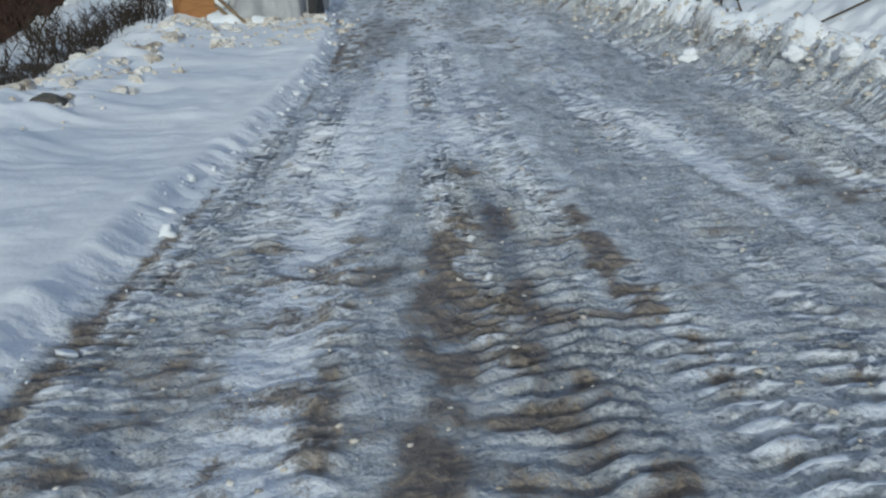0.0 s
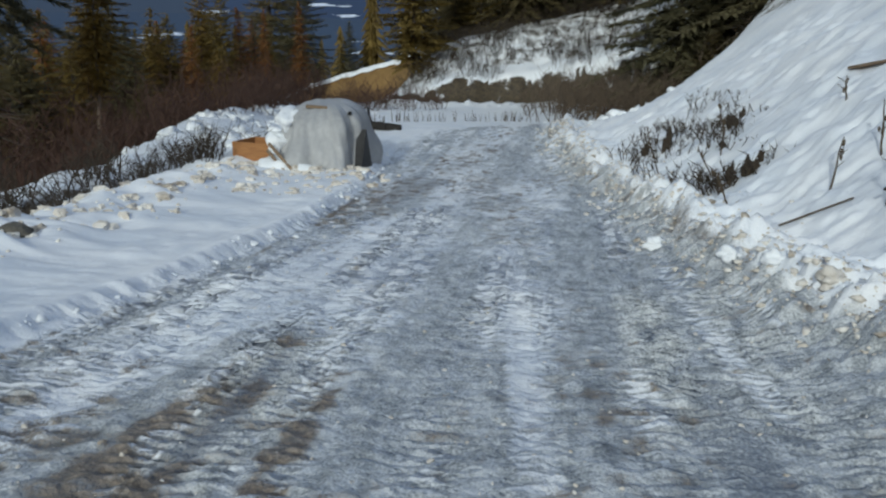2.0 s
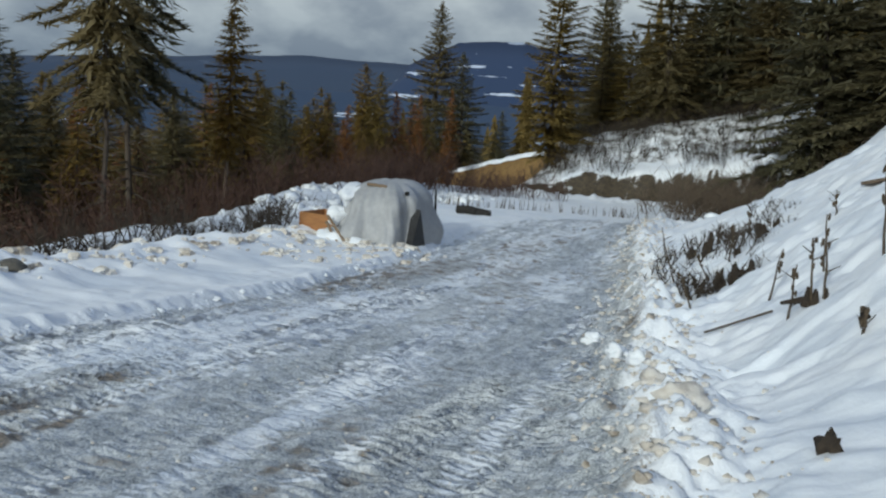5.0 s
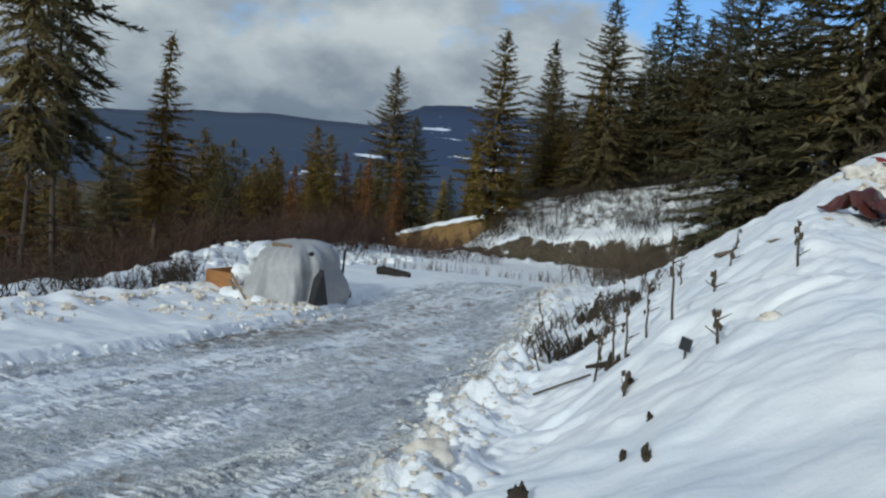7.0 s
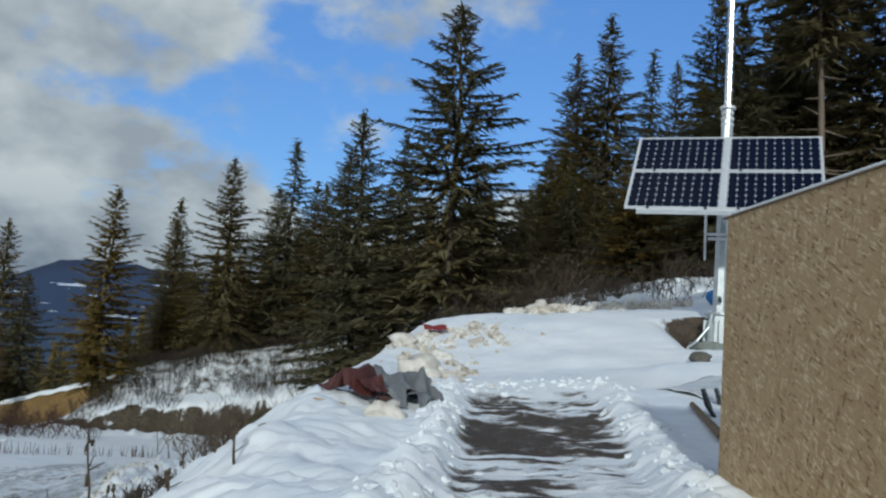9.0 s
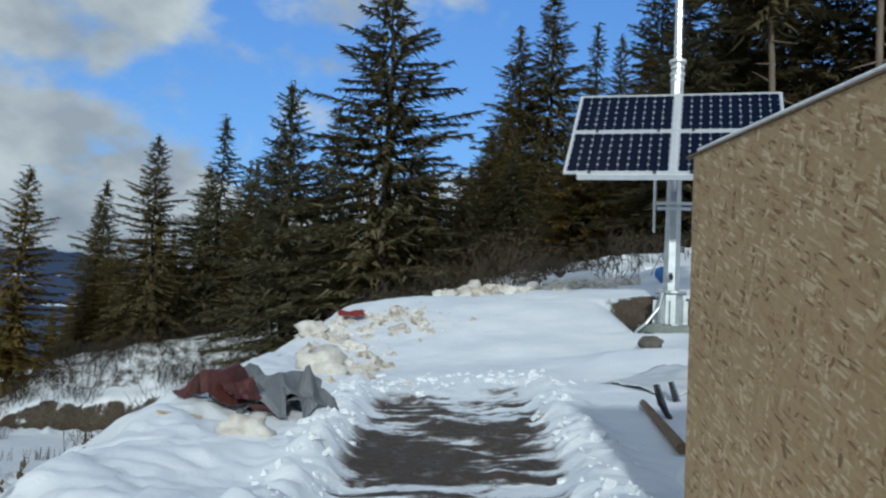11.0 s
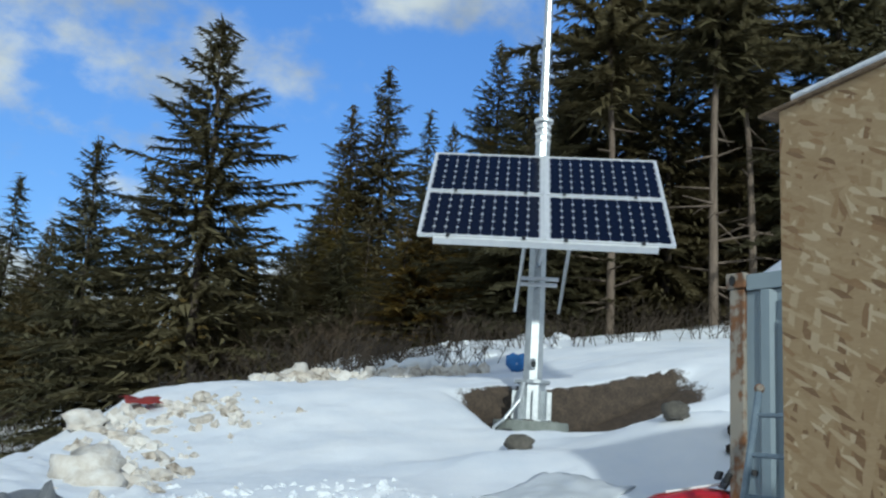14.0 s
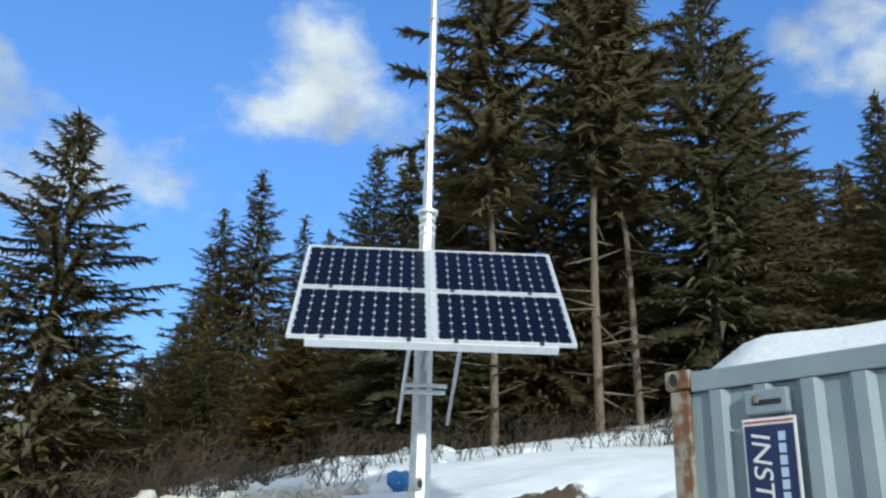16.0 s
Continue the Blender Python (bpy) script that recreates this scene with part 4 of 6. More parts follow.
CELL.node_tree.nodes["Principled BSDF"].inputs["Specular IOR Level"].default_value = 0.22
CONCRETE = simple("concrete", (0.16, 0.18, 0.16), (0.30, 0.32, 0.29), 5, 0.9, 0, 0.5, 0.01)
STONE = simple("field_stone", (0.05, 0.047, 0.04), (0.16, 0.145, 0.12), 4, 0.85, 0, 0.6, 0.02)
EARTH = simple("brown_earth", (0.13, 0.075, 0.025), (0.27, 0.165, 0.06), 0.5, 0.95, 0, 0.7, 0.08)
DARK_EARTH = simple("dark_earth", (0.014, 0.010, 0.007), (0.06, 0.043, 0.028), 5, 0.95, 0, 0.7, 0.03)
TARP = simple("grey_white_tarp", (0.26, 0.265, 0.275), (0.42, 0.42, 0.425), 1.6, 0.55, 0, 0.4, 0.02)
GREY_TARP = simple("grey_tarp", (0.11, 0.118, 0.13), (0.20, 0.208, 0.22), 2, 0.6, 0, 0.4, 0.01)
MAROON = simple("maroon_plastic", (0.055, 0.016, 0.013), (0.105, 0.030, 0.023), 3, 0.5, 0, 0.3, 0.005)
RED = simple("red_plastic", (0.42, 0.012, 0.014), (0.58, 0.022, 0.022), 2, 0.28, 0, 0.1, 0.002)
RED_CLOTH = simple("red_cloth", (0.16, 0.015, 0.012), (0.27, 0.03, 0.022), 8, 0.8)
WHITE = simple("white_paint", (0.72, 0.72, 0.72), (0.82, 0.82, 0.82), 5, 0.4, 0, 0.05, 0.001)
BLACK = simple("black_rubber_and_gaps", (0.010, 0.010, 0.011), (0.03, 0.03, 0.032), 9, 0.55)
NAVY = simple("navy_sign", (0.012, 0.022, 0.085), (0.018, 0.032, 0.11), 3, 0.4, 0, 0.05, 0.001)
PALE_BLUE = simple("pale_blue_paint", (0.42, 0.55, 0.72), (0.52, 0.64, 0.78), 4, 0.4)
BLUE = simple("blue_plastic", (0.03, 0.14, 0.42), (0.07, 0.27, 0.62), 5, 0.5)
STEEL_BLUE = simple("blue_grey_steel", (0.12, 0.17, 0.22), (0.24, 0.30, 0.35), 8, 0.5, 0.3)
CARDBOARD = simple("tan_board", (0.42, 0.32, 0.20), (0.58, 0.47, 0.31), 4, 0.85)
CHAR = simple("charred_wood", (0.008, 0.007, 0.006), (0.03, 0.026, 0.022), 6, 0.9, 0, 0.8, 0.03)


def poly_material():
    m = Mat("milky_film", 0.35)
    m.color(m.ramp(m.noise(2, 4), [(0.3, (0.56, 0.58, 0.60)), (0.7, (0.72, 0.74, 0.76))]))
    m.b.inputs["Transmission Weight"].default_value = 0.0
    m.bump(m.noise(3, 5), 0.5, 0.03)
    return m.m


POLY = poly_material()


# ---------------------------------------------------------------- strand-board shed
def shed():
    x0, x1, y0, y1, z0, z1 = 10.14, 12.3, 4.4, 7.82, 0.85, 3.32
    ob = thing("shed", (x0, y1, z0), "small shed clad in raw tan strand board with snowy roof", "shed")
    inv = Matrix.Translation((-x0, -y1, -z0))

    def slab(name, lo, hi, mat, label="", bevel=0.003):
        # built flat with its large face level, so that the board's grain lies in it, then turned upright
        size = [h - l for l, h in zip(lo, hi)]
        mid = [(l + h) / 2 for l, h in zip(lo, hi)]
        bm = bmesh.new()
        if size[0] < size[1]:
            box(bm, (size[1], size[2], size[0]), bevel=bevel)
            turn = Matrix(((0, 0, 1, 0), (1, 0, 0, 0), (0, 1, 0, 0), (0, 0, 0, 1)))
        else:
            box(bm, (size[0], size[2], size[1]), bevel=bevel)
            turn = Matrix(((1, 0, 0, 0), (0, 0, -1, 0), (0, 1, 0, 0), (0, 0, 0, 1)))
        o = part(name, bm, mat, ob, label)
        o.matrix_basis = inv @ Matrix.Translation(mid) @ turn
        return o

    split = y1 - 2.44
    slab("wall_panel", (x0, split + 0.003, z0), (x0 + 0.015, y1, z1), OSB)
    slab("wall_panel", (x0, y0, z0), (x0 + 0.015, split, z1), OSB)
    slab("wall_panel", (x1 - 0.015, y0, z0), (x1, y1, z1), OSB)
    slab("end_wall", (x0 + 0.016, y1 - 0.016, z0), (x1 - 0.016, y1 - 0.001, z1), OSB)
    slab("end_wall", (x0 + 0.016, y0, z0), (x1 - 0.016, y0 + 0.015, z1), OSB)
    bm = box(bmesh.new(), (x1 - x0 + 0.02, y1 - y0 + 0.16, 0.012), ((x1 - x0) / 2, -(y1 - y0) / 2 + 0.0, z1 - z0 + 0.0065), bevel=0.003)
    part("roof", bm, BOARD, ob, "thin roof board with a small overhang")
    bm = box(bmesh.new(), (x1 - x0 + 0.012, y1 - y0 + 0.02, 0.022), ((x1 - x0) / 2, -(y1 - y0) / 2 - 0.06, z1 - z0 + 0.024), bevel=0.008)
    part("roof_snow", bm, SNOW, ob, "thin layer of snow")


shed()


# ---------------------------------------------------------------- shipping container
def lettering(body, size, mat, parent, m, name="lettering"):
    cu = bpy.data.curves.new(name, "FONT")
    cu.body, cu.size, cu.extrude, cu.shear = body, size, 0.0015, 0.18
    tmp = bpy.data.objects.new(name, cu)
    scene.collection.objects.link(tmp)
    me = bpy.data.meshes.new_from_object(tmp.evaluated_get(bpy.context.evaluated_depsgraph_get()))
    bpy.data.objects.remove(tmp)
    me.materials.clear()
    me.materials.append(mat)
    o = new(name, me)
    o.parent, o.matrix_basis = parent, m
    return o


def container():
    # own axes: x along the long side away from the near corner, y into the box, z up
    turn = math.degrees(math.atan2(-1.0, 0.26))
    ob = thing("shipping_container", (12.66, 11.27, 1.05), "grey corrugated steel shipping container with rust and snow", "container", turn=turn)
    L, W, H = 6.06, 2.44, 2.59

    def wall(name, length, place, spin):
        prof, x = [], 0.0
        while x < length - 0.3:
            prof += [(x, 0.036), (x + 0.105, 0.036), (x + 0.145, 0.0), (x + 0.215, 0.0), (x + 0.255, 0.036)]
            x += 0.278
        prof.append((length, 0.036))
        V, F = [], []
        for px, py in prof:
            V += [(px, py, 0.14), (px, py, H - 0.13)]
        n = len(prof)
        F += [(2 * k, 2 * k + 2, 2 * k + 3, 2 * k + 1) for k in range(n - 1)]
        me = mesh_from(name, V, F, GREY_PAINT)
        o = new(name, me)
        o.parent = ob
        o.matrix_basis = Matrix.Translation(place) @ pose(0, 0, 0, 0, 0, spin)
        s = o.modifiers.new("thick", "SOLIDIFY")
        s.thickness, s.offset = 0.004, 0
        return o

    wall("side_wall", L - 0.26, (0.13, 0.0, 0), 0)
    wall("side_wall", L - 0.26, (L - 0.13, W, 0), 180)
    wall("end_wall", W - 0.26, (0.0, W - 0.13, 0), -90)
    wall("end_wall", W - 0.26, (L, 0.13, 0), 90)
    for y in (0.035, W - 0.035):
        part("top_rail", box(bmesh.new(), (L - 0.30, 0.07, 0.12), (L / 2, y, H - 0.065), bevel=0.006), GREY_PAINT, ob)
        part("bottom_rail", box(bmesh.new(), (L - 0.30, 0.07, 0.14), (L / 2, y, 0.07), bevel=0.006), GREY_PAINT, ob)
    for x in (0.035, L - 0.035):
        part("end_rail", box(bmesh.new(), (0.07, W - 0.30, 0.12), (x, W / 2, H - 0.065), bevel=0.006), GREY_PAINT, ob)
    part("roof", box(bmesh.new(), (L - 0.1, W - 0.1, 0.03), (L / 2, W / 2, H - 0.03)), GREY_PAINT, ob)
    for x in (0.065, L - 0.065):
        for y in (0.065, W - 0.065):
            part("corner_post", box(bmesh.new(), (0.13, 0.13, H - 0.22), (x, y, H / 2), bevel=0.012), RUSTY_POST, ob, "rust-streaked corner post")
            cast = part("corner_casting", box(bmesh.new(), (0.17, 0.162, 0.115), (x, y, H - 0.045), bevel=0.01), RUSTY_POST, ob, "rusty corner casting")
            # no hole is cut: a black cylinder gives its inner shade
            bm = bmesh.new()
            bmesh.ops.create_cone(bm, cap_ends=True, segments=16, radius1=0.032, radius2=0.032, depth=0.19, matrix=pose(x - 0.02, y, H - 0.045, 90, 0, 0) @ Matrix.Diagonal((0.7, 1.25, 1, 1)))
            part("lock_hole", bm, BLACK, cast)
    # vent
    vent = part("vent", box(bmesh.new(), (0.26, 0.05, 0.14), (0.63, -0.008, H - 0.235), bevel=0.012), GREY_PAINT, ob, "small moulded vent cover")
    # the slot's inner shade is a black bar on the cover
    part("vent_slot", box(bmesh.new(), (0.17, 0.012, 0.028), (0.64, -0.034, H - 0.24), bevel=0.004), BLACK, vent)
    part("vent_rust", box(bmesh.new(), (0.045, 0.014, 0.05), (0.58, -0.035, H - 0.225), bevel=0.012), RUSTY_POST, vent)
    # sign
    sign = part("sign_plate", box(bmesh.new(), (0.315, 0.012, 1.72), (0.635, -0.022, H - 0.325 - 0.86), bevel=0.003), WHITE, ob, "tall navy sign with white lettering")
    field = part("sign_field", box(bmesh.new(), (0.285, 0.006, 1.64), (0.635, -0.030, H - 0.365 - 0.82)), NAVY, sign)
    part("sign_stripe", box(bmesh.new(), (0.285, 0.006, 0.008), (0.635, -0.030, H - 0.345)), RED, sign)
    # letters stand in the plate's plane and read downwards
    m = Matrix(((0, 1, 0, 0.565), (0, 0, -1, -0.0345), (-1, 0, 0, H - 0.395), (0, 0, 0, 1)))
    lettering("INSTANT", 0.155, WHITE, sign, m @ pose(0, -0.033, 0) @ Matrix.Diagonal((1.12, 1, 1, 1)))
    for k in range(7):
        part("logo_bar", box(bmesh.new(), (0.040, 0.003, 0.050), (0.708, -0.0345, H - 0.43 - 0.064 * k)), PALE_BLUE, sign)
    # snow lying on the roof
    rng = random.Random(8)
    V, F = [], []
    nx, ny = 40, 14
    for i in range(nx):
        for j in range(ny):
            u, v = i / (nx - 1), j / (ny - 1)
            e = min(u * 14, (1 - u) * 14, v * 7, (1 - v) * 7, 1)
            h = (0.21 + 0.05 * noise.noise(Vector((u * 7, v * 4, 3)))) * math.sqrt(1 - (1 - e) ** 2)
            V.append((0.26 + u * (L - 0.4), 0.02 + v * (W - 0.04), H - 0.012 + h))
    F = [(i * ny + j, (i + 1) * ny + j, (i + 1) * ny + j + 1, i * ny + j + 1) for i in range(nx - 1) for j in range(ny - 1)]
    o = new("roof_snow", mesh_from("roof_snow", V, F, SNOW, True))
    o.parent = ob
    tagged(o, "thick rounded snow cover")


container()


# ---------------------------------------------------------------- mast with the solar array
def mast():
    bx, by, bz = 14.39, 18.09, 2.40
    ob = thing("solar_mast", (bx, by, bz), "galvanised pole mast with four blue solar panels", "solar mast")

    def ring(name, z0, z1, r0, r1, mat, sides=12, label="", parent=ob):
        return part(name, tube(bmesh.new(), (0, 0, z0), (0, 0, z1), r0, r1, sides), mat, parent, label)

    foot = ring("concrete_foot", -0.35, 0.22, 0.62, 0.56, CONCRETE, 28, "round grey concrete foot with lifting slots")
    # the slots are not cut: dark bars stand in for their shade
    for k in range(12):
        a = 6.283 * k / 12
        bm = box(bmesh.new(), (0.16, 0.03, 0.05), (0, 0, 0), bevel=0.012)
        o = part("slot", bm, BLACK if k % 2 else STONE, foot)
        r = 0.585 if k % 2 else 0.43
        o.matrix_basis = pose(r * math.cos(a), r * math.sin(a), 0.06 if k % 2 else 0.215, 0, 0, math.degrees(a) + 90)
    ring("sleeve", 0.22, 0.80, 0.225, 0.215, GALV, 8)
    for k in range(8):
        a = 6.283 * (k + 0.5) / 8
        bm = box(bmesh.new(), (0.10, 0.014, 0.42), (0.25, 0, 0.46), bevel=0.003)
        part("rib", bm, GALV, ob).matrix_basis = pose(0, 0, 0, 0, 0, math.degrees(a))
    ring("flange", 0.78, 0.83, 0.27, 0.27, GALV, 16)
    ring("flange", 0.20, 0.25, 0.33, 0.33, GALV, 16)
    pole = ring("lower_pole", 0.83, 4.72, 0.155, 0.118, GALV, 8, "eight-sided tapered steel pole")
    # a black disc stands in for the shade inside the hand hole
    bm = tube(bmesh.new(), (-0.08, -0.145, 1.07), (-0.07, -0.165, 1.07), 0.055, 0.055, 14)
    part("hand_hole", bm, BLACK, pole)
    bm = tube(bmesh.new(), (-0.078, -0.14, 1.07), (-0.07, -0.158, 1.07), 0.085, 0.085, 16)
    part("hand_hole_rim", bm, GALV, pole)
    ring("middle_pole", 4.72, 5.02, 0.105, 0.10, GALV, 12)
    for z, r in ((4.62, 0.125), (4.74, 0.13), (4.86, 0.125), (4.97, 0.155)):
        ring("clamp", z - 0.025, z + 0.025, r, r, ALU, 14)
    ring("upper_pole", 5.02, 9.9, 0.078, 0.052, BRIGHT, 12, "bright thin upper tube")
    for z in (5.35, 6.3, 7.3, 8.3):
        ring("joint", z - 0.02, z + 0.02, 0.088, 0.086, BRIGHT, 12)
    # the tilted array: axes across, up the slope and out of the face
    across = Vector((3.06, -1.42, 0.0)).normalized()
    slope = Vector((0.74, 1.62, 1.745)).normalized()
    face = across.cross(slope).normalized()
    mid = Vector((13.955, 17.06, 5.825)) - Vector((bx, by, bz))
    M = Matrix.Translation(mid) @ Matrix((across, slope, face)).transposed().to_4x4()
    W, Hh = 1.70, 1.235
    cell = bmesh.new()
    cw, ch, cut = 0.1555, 0.1855, 0.026
    pts = [(-cw / 2 + cut, -ch / 2), (cw / 2 - cut, -ch / 2), (cw / 2, -ch / 2 + cut), (cw / 2, ch / 2 - cut), (cw / 2 - cut, ch / 2), (-cw / 2 + cut, ch / 2), (-cw / 2, ch / 2 - cut), (-cw / 2, -ch / 2 + cut)]
    low = [cell.verts.new((x, y, 0)) for x, y in pts]
    high = [cell.verts.new((x, y, 0.003)) for x, y in pts]
    cell.faces.new(high)
    for k in range(8):
        cell.faces.new((low[k], low[(k + 1) % 8], high[(k + 1) % 8], high[k]))
    cell_mesh = bpy.data.meshes.new("cell")
    cell.to_mesh(cell_mesh)
    cell.free()
    cell_mesh.materials.append(CELL)
    for sx in (-1, 1):
        for sy in (-1, 1):
            cx, cy = sx * (W / 2 + 0.022), sy * (Hh / 2 + 0.012)
            panel = part("solar_panel", box(bmesh.new(), (W - 0.05, Hh - 0.05, 0.022)), BACKING, ob, "blue gridded solar panel with white frame")
            panel.matrix_basis = M @ Matrix.Translation((cx, cy, 0))
            for name, size, at in (("frame_bar", (W, 0.036, 0.045), (0, Hh / 2 - 0.018, 0)), ("frame_bar", (W, 0.036, 0.045), (0, -Hh / 2 + 0.018, 0)), ("frame_bar", (0.036, Hh - 0.074, 0.045), (W / 2 - 0.018, 0, 0)), ("frame_bar", (0.036, Hh - 0.074, 0.045), (-W / 2 + 0.018, 0, 0))):
                part(name, box(bmesh.new(), size, at, bevel=0.003), ALU, panel)
            for i in range(10):
                for j in range(6):
                    c = new("cell", cell_mesh)
                    c.parent = panel
                    c.matrix_basis = Matrix.Translation(((i - 4.5) * 0.1595, (j - 2.5) * 0.190, 0.0125))
    part("centre_rail", box(bmesh.new(), (0.05, 2 * Hh + 0.02, 0.075), bevel=0.005), ALU, ob).matrix_basis = M
    part("bottom_rail", box(bmesh.new(), (3.0, 0.07, 0.10), (0, -Hh - 0.02, -0.05), bevel=0.006), ALU, ob).matrix_basis = M
    part("top_rail", box(bmesh.new(), (3.0, 0.06, 0.08), (0, Hh * 0.75, -0.07), bevel=0.006), ALU, ob).matrix_basis = M
    for x in (-1.3, -0.28, 0.28, 1.3):
        for y in (-Hh - 0.01, 0.0):
            part("clip", box(bmesh.new(), (0.05, 0.05, 0.03), (x, y, 0.028), bevel=0.004), BLACK, ob).matrix_basis = M
    # arm from the pole to the back of the array
    part("arm", tube(bmesh.new(), (0, 0, 3.95), M @ Vector((0, 0.35, -0.08)), 0.06, 0.05, 8), GALV, ob)
    part("arm", tube(bmesh.new(), (0, 0, 2.6), M @ Vector((0, -Hh * 0.85, -0.08)), 0.04, 0.04, 8), GALV, ob)
    # struts that hang below the array, and the bar that holds them
    for s, top in ((-1, -0.27), (1, 0.33)):
        a = M @ Vector((top, -Hh - 0.02, -0.08))
        b = Vector((-0.06, -0.16, 1.86)) + across * (0.33 * s)
        part("strut", tube(bmesh.new(), a, b, 0.028, 0.026, 6), GALV, ob)
    c = Vector((-0.075, -0.20, 2.36))
    for dz, w in ((0.0, 0.62), (-0.09, 0.58)):
        bm = box(bmesh.new(), (w, 0.09, 0.05), bevel=0.006)
        o = part("cross_bar", bm, ALU, ob)
        o.matrix_basis = Matrix.Translation(c + Vector((0, 0, dz))) @ pose(0, 0, 0, 0, 0, -24.9)
    # cable conduit from the ground
    pts = [(-0.75, -0.30, -0.10), (-0.72, -0.28, 0.10), (-0.55, -0.25, 0.22), (-0.30, -0.22, 0.52), (-0.24, -0.20, 0.78)]
    bm = bmesh.new()
    for a, b in zip(pts, pts[1:]):
        tube(bm, a, b, 0.028, 0.028, 8)
    part("conduit", bm, GALV, ob, "bent grey cable conduit")


mast()


# ---------------------------------------------------------------- tarped hut, box and log by the road
def draped(name, foot, height, mat, parent, seed, folds=9, rise=5):
    """A cloth hung over a frame: rounded plan, shrinking upwards, with folds."""
    V, F = [], []
    n, rows = 110, 22
    w, d = foot
    for r in range(rows + 1):
        f = r / rows
        if f < 0.62:
            z, k = height * f, 1.04 - 0.12 * (f / 0.62) ** 2
        else:
            g = (f - 0.62) / 0.38
            z, k = height * (0.62 + 0.38 * math.sin(g * 1.5708)), 0.91 * math.cos(g * 1.5) ** 0.8 + 0.02
        for q in range(n):
            a = 6.2832 * q / n
            c, s = math.cos(a), math.sin(a)
            e = 0.80
            x = math.copysign(abs(c) ** e, c) * w / 2
            y = math.copysign(abs(s) ** e, s) * d / 2
            wave = 0.075 * math.sin(a * folds + 0.8 * math.sin(a * 3 + seed)) * (1 - 0.6 * f) + 0.05 * abs(math.sin(a * 14 + 3 * noise.noise(Vector((c, s, f * 1.5))))) + 0.20 * noise.noise(Vector((c * 2.2, s * 2.2, f * 2 + seed)))
            V.append((x * k * (1 + wave), y * k * (1 + wave), z + 0.035 * noise.noise(Vector((x * 2, y * 2, seed)))))
    for r in range(rows):
        for q in range(n):
            a, b = r * n + q, r * n + (q + 1) % n
            F.append((a, b, b + n, a + n))
    F.append(tuple(rows * n + q for q in range(n)))
    o = new(name, mesh_from(name, V, F, mat, True))
    o.parent = parent
    return o


def tarped_hut():
    x, y = -2.85, 18.15
    ob = thing("tarped_hut", (x, y, -1.72), "low frame draped with a wrinkled grey-white tarp", "tarp cover", turn=6)
    draped("tarp", (1.72, 2.9), 1.46, TARP, ob, 2.0)
    part("plank", box(bmesh.new(), (0.42, 0.22, 0.05), (-0.10, -0.75, 1.40), (0, 4, 10), 0.008), BOARD, ob, "dark board on the top")
    part("rail", box(bmesh.new(), (0.07, 1.9, 0.06), (0.5, 0.1, 1.28), (0, 8, 4), 0.008), CHAR, ob)
    # a black wedge stands in for the shaded gap in the cloth beside the road
    bm = bmesh.new()
    vs = [bm.verts.new(p) for p in ((0.80, -1.22, 0.05), (1.00, -0.62, 0.05), (0.90, -0.88, 0.98), (0.66, -1.15, 0.05), (0.86, -0.55, 0.05), (0.70, -0.80, 0.98))]
    for f in ((0, 1, 2), (3, 5, 4), (0, 3, 4, 1), (1, 4, 5, 2), (2, 5, 3, 0)):
        bm.faces.new([vs[k] for k in f])
    part("opening", bm, BLACK, ob, "black wedge in place of the shaded gap between the tarp flaps")
    part("end_board", box(bmesh.new(), (0.05, 1.3, 0.30), (0.90, 0.55, 0.12), (0, 0, -3), 0.01), CHAR, ob)
    for k, (at, size) in enumerate((((-0.62, -0.35, 1.10), (0.34, 0.75, 0.26)), ((-0.86, -0.9, 0.72), (0.22, 0.34, 0.22)), ((-0.30, -1.42, 0.18), (0.55, 0.28, 0.22)), ((-0.85, -1.30, 0.20), (0.42, 0.35, 0.30)))):
        part("snow_patch", lump(bmesh.new(), at, size, 60 + k, 3, 0.22), SNOW, ob, "white snow lying on the tarp", smooth=True)
    part("edge_pole", tube(bmesh.new(), (0.98, 0.2, 0.02), (0.72, 1.2, 1.20), 0.035, 0.03, 6), CHAR, ob, "dark rim along the tarp edge")
    for a, b in (((-0.95, -1.35, 0.75), (-0.30, -1.72, 0.12)), ((-1.0, -1.28, 0.6), (-0.5, -1.75, 0.16))):
        part("leaning_board", tube(bmesh.new(), a, b, 0.035, 0.03, 5), BOARD, ob, "weathered leaning board")


tarped_hut()


def wooden_box():
    ob = thing("wooden_box", (-4.05, 17.60, -1.54), "open orange plywood box in the snow", "box", turn=-14)
    w, d, h = 0.98, 0.80, 0.50
    for size, at in (((w, 0.03, h), (0, -d / 2, h / 2)), ((w, 0.03, h), (0, d / 2, h / 2)), ((0.03, d - 0.03, h), (-w / 2 + 0.015, 0, h / 2)), ((0.03, d - 0.03, h), (w / 2 - 0.015, 0, h / 2))):
        part("side", box(bmesh.new(), size, at, bevel=0.004), ORANGE_WOOD, ob)
    part("bottom", box(bmesh.new(), (w - 0.05, d - 0.05, 0.02), (0, 0, 0.05)), ORANGE_WOOD, ob)
    part("snow_fill", lump(bmesh.new(), (0, 0, 0.28), (0.38, 0.34, 0.12), 4), SNOW, ob, smooth=True)
    lid = thing("scrap_metal", (-3.75, 17.5, -1.16), "small dark scrap lying on the box edge", "scrap")
    part("scrap", lump(bmesh.new(), (0, 0, 0.05), (0.14, 0.10, 0.07), 9, 2, 0.5), CHAR, lid)


wooden_box()


